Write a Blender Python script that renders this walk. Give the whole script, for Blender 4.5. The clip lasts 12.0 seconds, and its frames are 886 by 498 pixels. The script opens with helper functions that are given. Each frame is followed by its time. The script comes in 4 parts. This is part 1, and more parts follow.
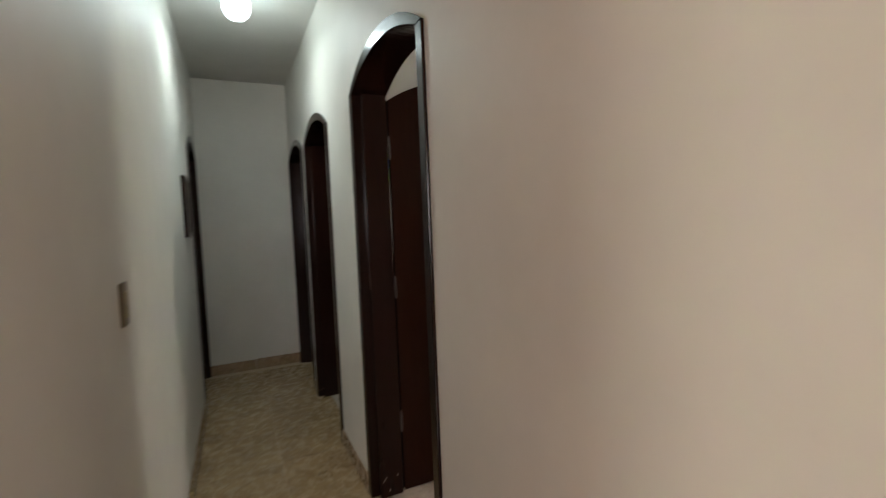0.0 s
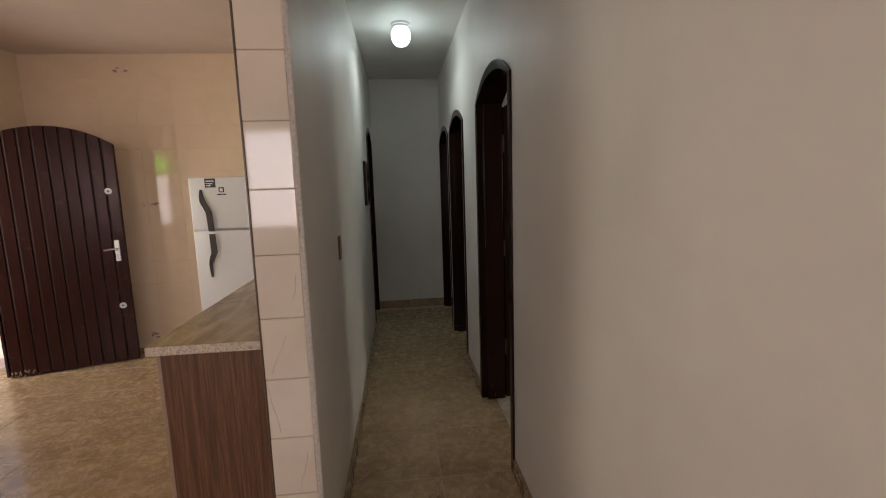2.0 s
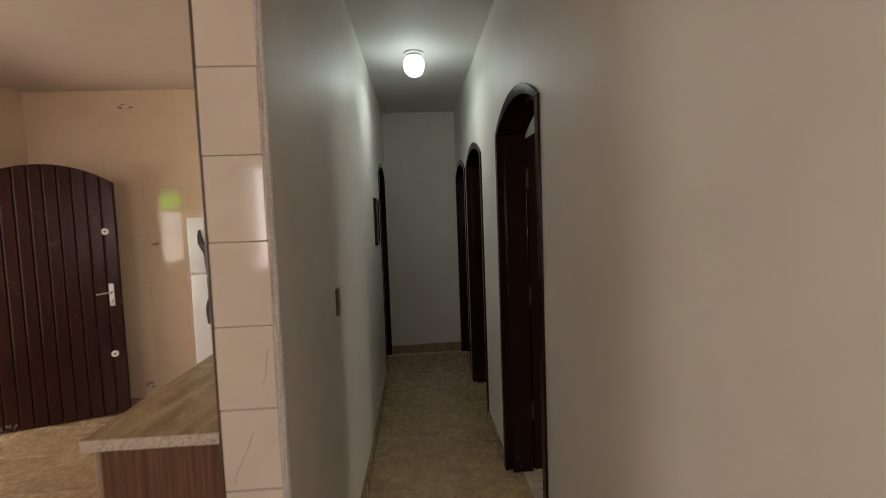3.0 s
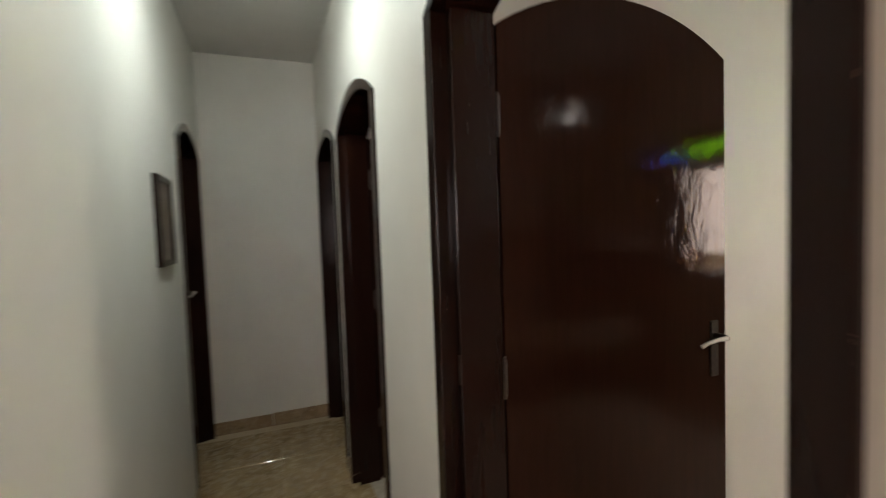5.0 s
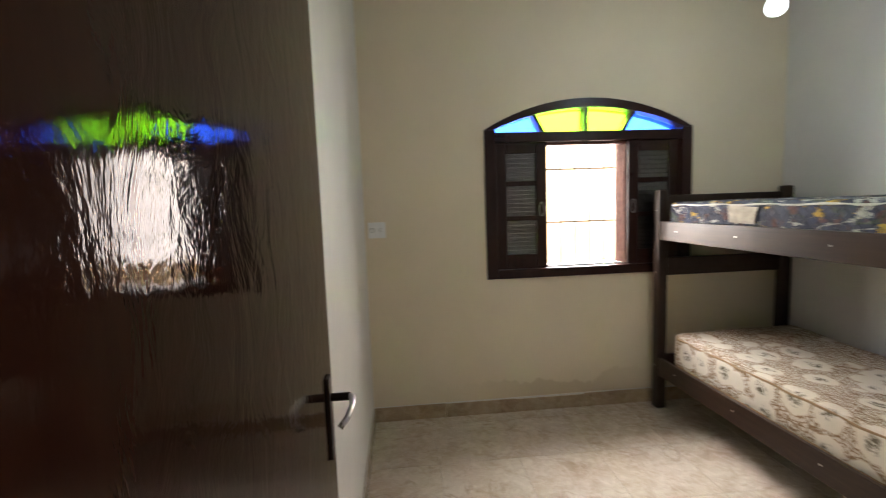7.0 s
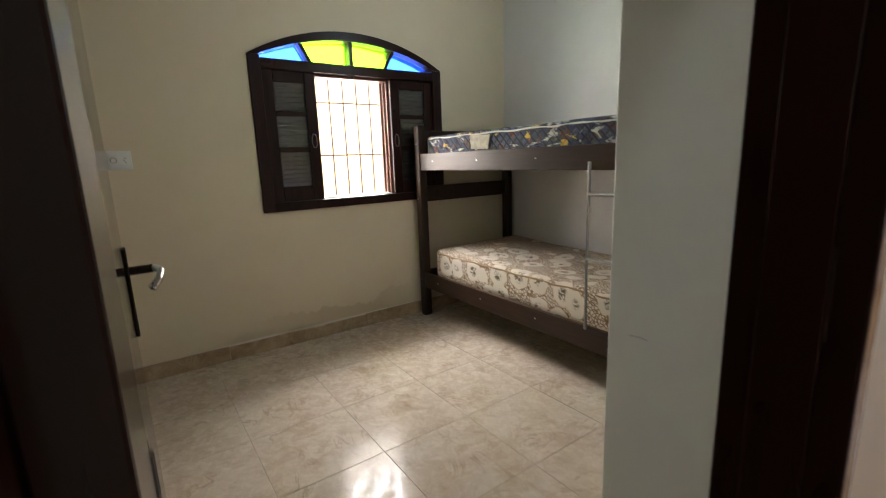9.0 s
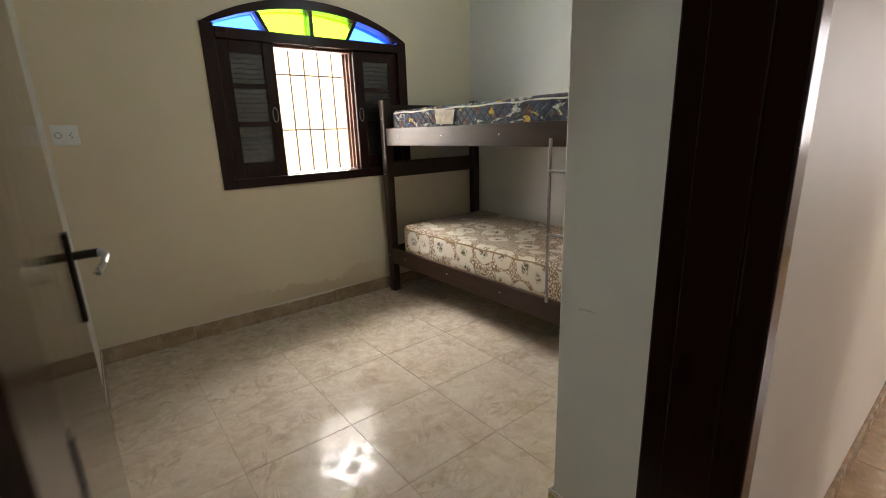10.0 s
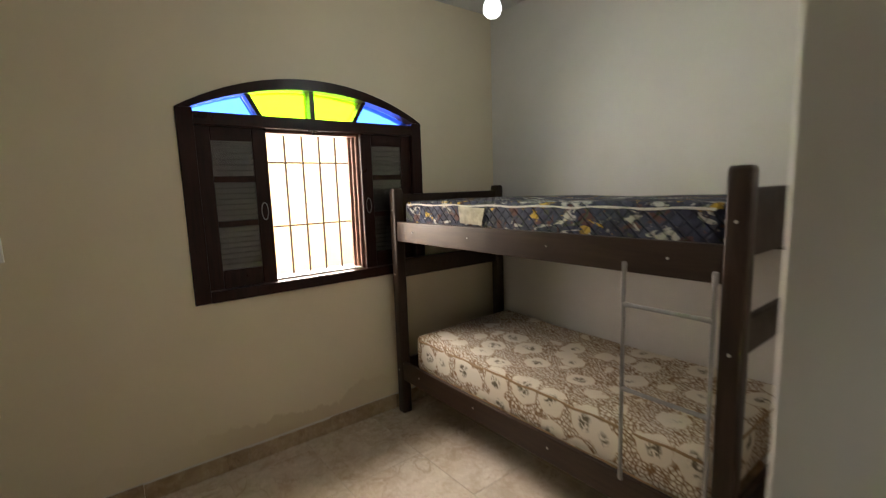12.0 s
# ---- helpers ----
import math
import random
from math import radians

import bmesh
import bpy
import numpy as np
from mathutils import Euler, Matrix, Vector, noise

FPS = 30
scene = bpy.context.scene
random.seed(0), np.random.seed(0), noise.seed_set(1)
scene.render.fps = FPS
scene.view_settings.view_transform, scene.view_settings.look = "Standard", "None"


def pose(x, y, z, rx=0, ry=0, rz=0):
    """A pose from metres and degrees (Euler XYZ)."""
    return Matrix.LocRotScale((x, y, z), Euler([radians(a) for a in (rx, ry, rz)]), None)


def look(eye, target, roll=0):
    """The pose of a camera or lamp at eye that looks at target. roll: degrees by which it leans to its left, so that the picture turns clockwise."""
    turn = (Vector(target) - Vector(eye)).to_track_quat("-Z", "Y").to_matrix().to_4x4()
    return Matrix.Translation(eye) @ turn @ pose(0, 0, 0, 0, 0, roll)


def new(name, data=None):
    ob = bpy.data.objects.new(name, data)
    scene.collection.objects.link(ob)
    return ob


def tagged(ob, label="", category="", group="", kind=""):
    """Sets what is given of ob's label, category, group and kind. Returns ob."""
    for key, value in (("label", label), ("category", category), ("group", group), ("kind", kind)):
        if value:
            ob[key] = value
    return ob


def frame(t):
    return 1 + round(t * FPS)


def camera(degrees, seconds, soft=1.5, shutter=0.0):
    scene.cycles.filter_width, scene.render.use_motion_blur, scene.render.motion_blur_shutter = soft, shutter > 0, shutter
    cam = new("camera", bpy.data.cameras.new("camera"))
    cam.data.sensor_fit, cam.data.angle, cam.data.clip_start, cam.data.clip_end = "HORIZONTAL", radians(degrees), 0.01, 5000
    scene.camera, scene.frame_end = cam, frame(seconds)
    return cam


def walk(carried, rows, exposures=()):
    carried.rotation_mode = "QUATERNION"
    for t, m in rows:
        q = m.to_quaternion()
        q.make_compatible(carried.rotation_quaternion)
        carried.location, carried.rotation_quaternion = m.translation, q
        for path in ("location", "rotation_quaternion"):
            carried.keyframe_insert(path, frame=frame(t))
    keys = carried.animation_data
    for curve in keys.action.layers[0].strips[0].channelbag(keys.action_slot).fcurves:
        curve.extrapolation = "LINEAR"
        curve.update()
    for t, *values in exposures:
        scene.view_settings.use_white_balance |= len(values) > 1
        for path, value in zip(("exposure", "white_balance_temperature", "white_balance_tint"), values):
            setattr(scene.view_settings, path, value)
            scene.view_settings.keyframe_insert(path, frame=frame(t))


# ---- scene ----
cam = camera(89.5, 12.0, soft=0.95, shutter=0.5)
PATH = [
    (0, (0.056, 0.176, 1.338), (0.909, 1.98, 1.204), -2.2),
    (0.5, (0.099, -0.067, 1.324), (0.613, 1.851, 1.088), -1.6),
    (1, (0.15, -0.301, 1.341), (0.485, 1.646, 1.026), -1.6),
    (1.5, (0.097, -0.504, 1.374), (0.35, 1.455, 1.062), -1.7),
    (2, (0.077, -0.599, 1.421), (0.273, 1.373, 1.147), -1.8),
    (2.5, (0.095, -0.489, 1.462), (0.238, 1.495, 1.26), -1.9),
    (2.7, (0.116, -0.409, 1.464), (0.24, 1.58, 1.297), -2.1),
    (4.3, (0.114, 0.642, 1.438), (0.379, 2.623, 1.362), -1.8),
    (4.5, (0.127, 0.804, 1.417), (0.499, 2.768, 1.34), -1.9),
    (5, (0.204, 1.216, 1.407), (0.944, 3.072, 1.31), -2.0),
    (5.5, (0.335, 1.564, 1.394), (1.559, 3.141, 1.275), -1.9),
    (6, (0.424, 1.802, 1.419), (2.107, 2.872, 1.277), -2.2),
    (6.5, (0.517, 1.932, 1.414), (2.473, 2.315, 1.249), -2.2),
    (7, (0.584, 2.039, 1.432), (2.566, 1.857, 1.238), -2.0),
    (7.5, (0.597, 2.111, 1.406), (2.502, 1.545, 1.18), -2.2),
    (7.7, (0.601, 2.126, 1.391), (2.46, 1.43, 1.15), -2.1),
    (9.3, (0.406, 2.195, 1.198), (1.982, 1.039, 0.777), -1.9),
    (9.5, (0.383, 2.201, 1.188), (1.94, 1.028, 0.739), -1.9),
    (10, (0.418, 2.157, 1.245), (1.94, 0.963, 0.736), -1.9),
    (10.5, (0.516, 2.081, 1.349), (2.022, 0.871, 0.834), -1.9),
    (11, (0.644, 1.963, 1.401), (2.154, 0.733, 0.946), -1.8),
    (11.5, (0.786, 1.881, 1.431), (2.319, 0.648, 1.071), -1.8),
    (12, (0.987, 1.842, 1.476), (2.551, 0.624, 1.207), -1.9),
]
EXPOSURES = [(0, 1.22, 6450, 10), (0.5, 1.18, 6400, 11), (1.0, 1.12, 6400, 12), (1.5, 0.72, 6450, 13), (2.0, 0.46, 6500, 14), (2.5, 0.38, 6600, 13), (2.7, 0.38, 6700, 13),
             (4.3, 1.42, 7100, 13), (4.5, 1.52, 7100, 13), (5.0, 1.57, 6800, 12), (5.5, 2.08, 6600, 14), (6.0, 2.15, 6500, 14), (6.5, 1.88, 6400, 13), (7.0, 1.52, 6300, 12), (7.5, 1.10, 6600, 11),
             (9.5, 1.28, 6300, 10), (10.0, 1.22, 6500, 10), (10.5, 1.24, 6700, 11), (11.0, 1.08, 6900, 12), (11.5, 1.02, 7100, 13), (12, 0.95, 7000, 13)]
walk(cam, [(t, look(eye, target, roll)) for t, eye, target, roll in PATH], EXPOSURES)
WIN, YARD, KDOOR, TERR, KWIN, LFILL, BULB, BEDB, GLOBE = 140, 520, 23, 23, 27, 23, 1.85, 3.2, 2.0
BED_LAMP, LEAF = (2.42, 0.42, 2.22), 0.6

# ---- light ----
world = bpy.data.worlds.new("world")
scene.world = world
world.use_nodes = True
wn = world.node_tree
sky = wn.nodes.new("ShaderNodeTexSky")
sky.sky_type, sky.sun_disc = "NISHITA", False
SUN_EL, SUN_AZ = radians(62), radians(35)
sky.sun_elevation, sky.sun_rotation = SUN_EL, SUN_AZ
wn.links.new(sky.outputs[0], wn.nodes["Background"].inputs[0])
wn.nodes["Background"].inputs[1].default_value = 0.12


def lamp(name, kind, m, energy, color, **kw):
    data = bpy.data.lights.new(name, kind)
    data.energy, data.color = energy, color
    for k, v in kw.items():
        if k == "angle": data.angle = v
        if k == "radius": data.shadow_soft_size = v
        if k == "spread": data.spread = v
        if k == "size": data.shape, data.size, data.size_y = "RECTANGLE", v[0], v[1]
    ob = new(name, data)
    ob.matrix_world = m
    return ob


sun_way = Vector((math.sin(SUN_AZ) * math.cos(SUN_EL), math.cos(SUN_AZ) * math.cos(SUN_EL), math.sin(SUN_EL)))
lamp("sun", "SUN", look(sun_way * 30, (0, 0, 0)), 4.4, (1, 0.95, 0.87), angle=radians(0.6))
# daylight lamps at the openings; the yard and living room ones are added fill
lamp("window_daylight", "AREA", look((4.30, 0.85, 1.90), (2.4, 0.83, 1.5)), WIN, (0.97, 0.935, 0.91), size=(3.2, 1.75))
# added lamp above the yard, boosts the skylight into the bedroom
lamp("yard_sky", "AREA", look((5.1, 0.80, 3.6), (3.3, 0.78, 1.0)), YARD, (1.0, 0.95, 0.91), size=(4.0, 2.2))
lamp("kitchen_door_daylight", "AREA", look((-3.75, 2.6, 1.3), (-2.0, 2.6, 0.9)), KDOOR, (1.0, 0.92, 0.86), size=(1.0, 2.0))
lamp("terrace_daylight", "AREA", look((-1.2, -3.60, 1.55), (-1.2, 0, 1.4)), TERR, (1.0, 0.91, 0.92), size=(1.1, 1.1))
# added fill lamp behind an invented opening in the living room's east wall
lamp("living_window_daylight", "AREA", look((0.95, -2.3, 1.6), (-1.0, -2.2, 1.3)), LFILL, (1.0, 0.91, 0.92), size=(1.3, 1.2))
lamp("kitchen_window_daylight", "AREA", look((-3.45, 1.35, 1.5), (0, 1.6, 1.4)), KWIN, (1.0, 0.92, 0.90), size=(1.2, 1.2))
lamp("hall_bulb", "POINT", pose(0.163, 2.96, 2.535), BULB, (0.80, 1.0, 0.97), radius=0.065)
lamp("hall_bulb_face", "AREA", look((0.163, 2.96, 2.475), (0.163, 2.96, 0), 0), BULB * 1.3, (0.86, 1.0, 0.98), size=(0.13, 0.13), spread=radians(178))
lamp("bedroom_bulb", "POINT", pose(*BED_LAMP), BEDB, (0.80, 0.95, 1.0), radius=0.045)

# ---- materials ----


class M:
    """A small builder for node materials."""

    def __init__(self, name, rough=0.5, metal=0.0, mat=None):
        self.m = mat or bpy.data.materials.new(name)
        self.m.use_nodes = True
        self.t = self.m.node_tree
        self.b = self.t.nodes["Principled BSDF"]
        if mat is None:
            self.b.inputs["Roughness"].default_value = rough
            self.b.inputs["Metallic"].default_value = metal
        self.co = self.t.nodes.new("ShaderNodeTexCoord").outputs["Object"]

    def node(self, kind, **sets):
        n = self.t.nodes.new(kind)
        for k, v in sets.items():
            key = k.replace("_", " ")
            if key in n.inputs:
                self.put(n.inputs[key], v)
        return n

    def put(self, sock, v):
        if isinstance(v, bpy.types.NodeSocket):
            self.t.links.new(v, sock)
        else:
            sock.default_value = v

    def scaled(self, sx, sy, sz, co=None):
        n = self.t.nodes.new("ShaderNodeMapping")
        n.inputs["Scale"].default_value = (sx, sy, sz)
        self.put(n.inputs["Vector"], co or self.co)
        return n.outputs[0]

    def world_co(self):
        return self.t.nodes.new("ShaderNodeNewGeometry").outputs["Position"]

    def shifted(self, co):
        """Coordinates moved by the object's own random number."""
        r = self.t.nodes.new("ShaderNodeObjectInfo").outputs["Random"]
        a = self.t.nodes.new("ShaderNodeVectorMath")
        a.operation = "MULTIPLY_ADD"
        self.put(a.inputs[0], co)
        a.inputs[1].default_value = (1, 1, 1)
        s = self.t.nodes.new("ShaderNodeVectorMath")
        s.operation = "SCALE"
        s.inputs[0].default_value = (37, 53, 71)
        self.put(s.inputs["Scale"], r)
        self.put(a.inputs[2], s.outputs[0])
        return a.outputs[0]

    def noise(self, scale, detail=4, rough=0.55, co=None, distort=0.0):
        n = self.node("ShaderNodeTexNoise", Scale=scale, Detail=detail, Roughness=rough, Distortion=distort)
        self.put(n.inputs["Vector"], co or self.co)
        return n.outputs["Fac"]

    def ramp(self, fac, *stops):
        n = self.t.nodes.new("ShaderNodeValToRGB")
        e = n.color_ramp.elements
        while len(e) < len(stops):
            e.new(0.5)
        for el, (p, c) in zip(e, stops):
            el.position = p
            el.color = (*c, 1) if isinstance(c, tuple) else (c, c, c, 1)
        self.put(n.inputs[0], fac)
        return n.outputs[0]

    def mix(self, fac, a, b, how="MIX"):
        n = self.t.nodes.new("ShaderNodeMix")
        n.data_type, n.blend_type = "RGBA", how
        self.put(n.inputs[0], fac)
        for s, v in ((n.inputs[6], a), (n.inputs[7], b)):
            self.put(s, (*v, 1) if isinstance(v, tuple) else v)
        return n.outputs[2]

    def math(self, how, a, b=0.0, clamp=False):
        n = self.t.nodes.new("ShaderNodeMath")
        n.operation, n.use_clamp = how, clamp
        self.put(n.inputs[0], a)
        self.put(n.inputs[1], b)
        return n.outputs[0]

    def voronoi(self, scale, co=None, feature="F1", out="Distance"):
        n = self.t.nodes.new("ShaderNodeTexVoronoi")
        n.feature = feature
        n.inputs["Scale"].default_value = scale
        self.put(n.inputs["Vector"], co or self.co)
        return n.outputs[out]

    def bump(self, height, strength=0.2, dist=0.01):
        n = self.node("ShaderNodeBump", Strength=strength, Distance=dist)
        self.put(n.inputs["Height"], height)
        if self.b.inputs["Normal"].is_linked:
            self.put(n.inputs["Normal"], self.b.inputs["Normal"].links[0].from_socket)
        self.put(self.b.inputs["Normal"], n.outputs[0])
        return self

    def color(self, c):
        self.put(self.b.inputs["Base Color"], (*c, 1) if isinstance(c, tuple) else c)
        return self

    def rough(self, v):
        self.put(self.b.inputs["Roughness"], v)
        return self


def paint(name, c, rough=0.55, dirt=0.06):
    m = M(name, rough)
    co = m.world_co()
    n = m.noise(1.3, 5, 0.6, co)
    dark = tuple(v * (1 - dirt * 2) for v in c)
    base = m.mix(m.ramp(n, (0.35, 0.0), (0.7, 1.0)), c, dark)
    fine = m.noise(28, 3, 0.6, co)
    base = m.mix(m.ramp(fine, (0.62, 0.0), (0.85, 0.25)), base, tuple(v * 0.85 for v in c))
    m.color(base)
    m.bump(m.noise(5, 3, 0.5, co), 0.10, 0.02)
    m.bump(m.noise(160, 2, 0.5, co), 0.10, 0.0015)
    return m.m


def cream_paint():
    """Cream wall paint with a damp, patched band that ends in a wavy line low on the wall."""
    m = M("cream_wall_paint", 0.55)
    co = m.world_co()
    c = (0.77, 0.675, 0.505)
    base = m.mix(m.ramp(m.noise(1.2, 5, 0.6, co), (0.35, 0.0), (0.7, 1.0)), c, (0.71, 0.615, 0.45))
    xyz = m.node("ShaderNodeSeparateXYZ", Vector=co)
    edge = m.math("ADD", xyz.outputs["Z"], m.math("MULTIPLY", m.noise(3.2, 5, 0.6, m.scaled(1, 1, 0.3, co)), -0.42))
    damp = m.ramp(edge, (0.0, 1.0), (0.012, 0.0))
    m.t.nodes[-1].color_ramp.elements[1].position = 0.012
    side = m.math("ABSOLUTE", m.math("SUBTRACT", xyz.outputs["Y"], 0.98))
    damp = m.math("MULTIPLY", damp, m.ramp(side, (0.18, 1.0), (0.62, 0.15)))
    base = m.mix(m.math("MULTIPLY", damp, 0.42), base, (0.50, 0.38, 0.22))
    m.color(base)
    m.bump(m.noise(5, 3, 0.5, co), 0.10, 0.02)
    m.bump(damp, 0.25, 0.002)
    m.bump(m.noise(160, 2, 0.5, co), 0.10, 0.0015)
    return m.m


def varnish(name, light, dark, rough=0.16, wrinkle=0.35, axis=(6, 6, 0.5), gloss=True):
    """Thick dark varnish over wood, runs and wrinkles along the grain."""
    m = M(name, rough)
    co = m.shifted(m.co)
    g = m.noise(7, 6, 0.62, m.scaled(*axis, co), 0.6)
    m.color(m.mix(m.ramp(g, (0.3, 0.0), (0.72, 1.0)), dark, light))
    m.rough(m.ramp(m.noise(9, 4, 0.6, co), (0.3, rough * 0.9), (0.8, rough * 1.25)))
    m.b.inputs["IOR"].default_value = 1.5
    if gloss:
        m.b.inputs["Coat Weight"].default_value = 0.4
        m.b.inputs["Coat Roughness"].default_value = 0.06
    m.bump(m.noise(16, 4, 0.6, m.scaled(axis[0] / 3, axis[1] / 3, axis[2], co)), wrinkle * 0.32, 0.006)
    m.bump(m.noise(5, 3, 0.5, m.scaled(1, 1, 0.6, co), 0.8), wrinkle * 0.35, 0.015)
    m.bump(m.noise(60, 3, 0.6, m.scaled(1, 1, 0.35, co)), wrinkle * 0.15, 0.002)
    return m.m


def wrinkles(mat):
    """Long sags and crinkles in a thick varnish coat."""
    m = M("", mat=mat)
    m.bump(m.noise(105, 3, 0.55, m.scaled(1, 1, 0.34), 0.4), 0.07, 0.0015)
    m.bump(m.noise(14, 4, 0.62, m.scaled(1, 1, 0.6), 1.2), 0.17, 0.006)


def stone_tile(name, pale, mid_c, brown, vein_c):
    """Glazed floor tile: blurred clouds at two sizes, soft rusty veins, and a glaze worn dull in patches."""
    m = M(name, 0.16)
    co = m.shifted(m.co)
    big = m.noise(3.4, 6, 0.6, co, 0.9)
    base = m.mix(m.ramp(big, (0.36, 0.0), (0.64, 1.0)), pale, mid_c)
    mid = m.noise(8, 6, 0.62, co, 0.8)
    base = m.mix(m.ramp(mid, (0.46, 0.0), (0.72, 0.75)), base, brown)
    haze = m.noise(7, 5, 0.6, m.scaled(1.6, 1, 1, co), 1.4)
    base = m.mix(m.ramp(haze, (0.52, 0.0), (0.74, 0.55)), base, tuple(min(0.8, v * 1.12) for v in pale))
    slant = m.scaled(1.0, 1.7, 1.0, co)
    vein = m.math("ABSOLUTE", m.math("SUBTRACT", m.noise(3.0, 6, 0.62, slant, 1.2), 0.5))
    gate = m.ramp(m.noise(5.0, 3, 0.5, co), (0.48, 0.0), (0.66, 0.55))
    base = m.mix(m.math("MULTIPLY", m.ramp(vein, (0.0, 1.0), (0.035, 0.0)), gate), base, vein_c)
    base = m.mix(m.ramp(m.noise(60, 4, 0.6, co), (0.5, 0.0), (0.8, 0.12)), base, brown)
    m.color(base)
    worn = m.noise(21, 8, 0.74, m.world_co(), 0.7)
    m.rough(m.ramp(worn, (0.40, 0.07), (0.48, 0.11), (0.55, 0.38)))
    m.bump(m.noise(6, 4, 0.55, co), 0.10, 0.01)
    m.bump(m.noise(34, 4, 0.6, m.world_co()), 0.10, 0.0025)
    return m.m


def wall_tile(name, c, c2, wave=0.05):
    m = M(name, 0.07)
    co = m.shifted(m.co)
    base = m.mix(m.ramp(m.noise(5, 5, 0.6, co, 0.5), (0.35, 0.0), (0.75, 1.0)), c, c2)
    spot = m.noise(7, 6, 0.7, co, 0.6)
    base = m.mix(m.ramp(spot, (0.70, 0.0), (0.78, 0.4)), base, tuple(v * 0.6 for v in c))
    m.color(base)
    m.bump(m.noise(9, 2, 0.5, co), wave, 0.006)
    m.bump(m.noise(70, 2, 0.5, co), wave * 0.5, 0.001)
    return m.m


def grainwood(name, a, b, rough=0.45):
    m = M(name, rough)
    co = m.scaled(40, 40, 1.2)
    g = m.noise(2.2, 7, 0.65, co, 0.4)
    f = m.noise(9, 5, 0.7, co, 0.2)
    base = m.mix(m.ramp(g, (0.35, 0.0), (0.65, 1.0)), a, b)
    base = m.mix(m.ramp(f, (0.46, 0.0), (0.66, 0.8)), base, tuple(v * 0.35 for v in a))
    m.color(base)
    m.bump(f, 0.12, 0.002)
    return m.m


def granite():
    m = M("beige_granite", 0.25)
    n = m.noise(5, 7, 0.65, m.scaled(2.2, 0.7, 2), 1.0)
    base = m.mix(m.ramp(n, (0.34, 0.0), (0.66, 1.0)), (0.42, 0.32, 0.195), (0.22, 0.15, 0.085))
    base = m.mix(m.ramp(m.voronoi(160), (0.1, 0.5), (0.3, 0.0)), base, (0.10, 0.075, 0.05))
    m.color(base)
    m.bump(m.noise(80, 3), 0.05, 0.001)
    return m.m


def rough_granite():
    m = M("sawn_granite_edge", 0.8)
    base = m.mix(m.ramp(m.noise(190, 5, 0.7), (0.46, 0.0), (0.68, 1.0)), (0.66, 0.58, 0.47), (0.25, 0.18, 0.12))
    m.color(base)
    m.bump(m.noise(90, 4, 0.7), 0.5, 0.004)
    return m.m


def plain(name, c, rough=0.5, metal=0.0, scale=30, vary=0.12, bump=0.05):
    m = M(name, rough, metal)
    n = m.noise(scale, 4, 0.6)
    m.color(m.mix(m.ramp(n, (0.35, 0.0), (0.75, 1.0)), c, tuple(v * (1 - vary) for v in c)))
    m.rough(m.ramp(n, (0.3, rough * 0.85), (0.75, min(1, rough * 1.2))))
    if bump:
        m.bump(n, bump, 0.002)
    return m.m


def stained(name, c):
    """Pressed coloured glass that daylight passes."""
    m = M(name, 0.25)
    m.b.inputs["Base Color"].default_value = (*c, 1)
    m.b.inputs["Transmission Weight"].default_value = 1.0
    m.b.inputs["IOR"].default_value = 1.1
    m.b.inputs["Roughness"].default_value = 0.35
    m.bump(m.noise(120, 3, 0.6), 0.4, 0.003)
    return m.m


def quilt():
    """Navy printed ticking with white, ochre and russet patches, quilted in diamonds."""
    m = M("navy_floral_quilting", 0.75)
    co = m.co
    base = m.mix(m.ramp(m.noise(9, 4, 0.6), (0.40, 0.0), (0.60, 1.0)), (0.010, 0.012, 0.034), (0.038, 0.048, 0.090))
    q = m.noise(14, 4, 0.6, m.scaled(1.1, 1, 1, co), 0.6)
    base = m.mix(m.ramp(q, (0.575, 0.0), (0.60, 0.9)), base, (0.085, 0.030, 0.026))
    g = m.noise(12, 4, 0.6, m.scaled(1.0, 1.3, 1.1, co), 0.8)
    base = m.mix(m.ramp(g, (0.60, 0.0), (0.62, 0.8)), base, (0.05, 0.065, 0.035))
    p = m.noise(13.0, 5, 0.62, m.scaled(0.7, 1, 1.3, co), 0.9)
    base = m.mix(m.ramp(p, (0.57, 0.0), (0.595, 0.95)), base, (0.46, 0.46, 0.42))
    s = m.noise(15, 4, 0.6, m.scaled(0.8, 1.2, 1.3, co), 0.7)
    base = m.mix(m.ramp(s, (0.63, 0.0), (0.645, 1.0)), base, (0.52, 0.33, 0.04))
    fine = m.noise(46, 4, 0.7)
    base = m.mix(m.ramp(fine, (0.64, 0.0), (0.68, 0.5)), base, (0.36, 0.36, 0.34))
    m.color(base)
    sep = m.node("ShaderNodeSeparateXYZ", Vector=co)
    hx = m.math("ADD", sep.outputs["X"], sep.outputs["Y"])

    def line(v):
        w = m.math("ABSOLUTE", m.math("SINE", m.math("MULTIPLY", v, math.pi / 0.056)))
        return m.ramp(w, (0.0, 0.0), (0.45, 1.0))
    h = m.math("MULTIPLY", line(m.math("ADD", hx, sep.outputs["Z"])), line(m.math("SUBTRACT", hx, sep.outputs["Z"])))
    # crease shade put into the colour along the quilting lines
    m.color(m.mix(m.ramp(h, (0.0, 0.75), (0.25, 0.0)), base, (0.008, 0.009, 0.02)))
    m.bump(h, 1.0, 0.014)
    m.bump(m.noise(260, 2), 0.15, 0.001)
    return m.m


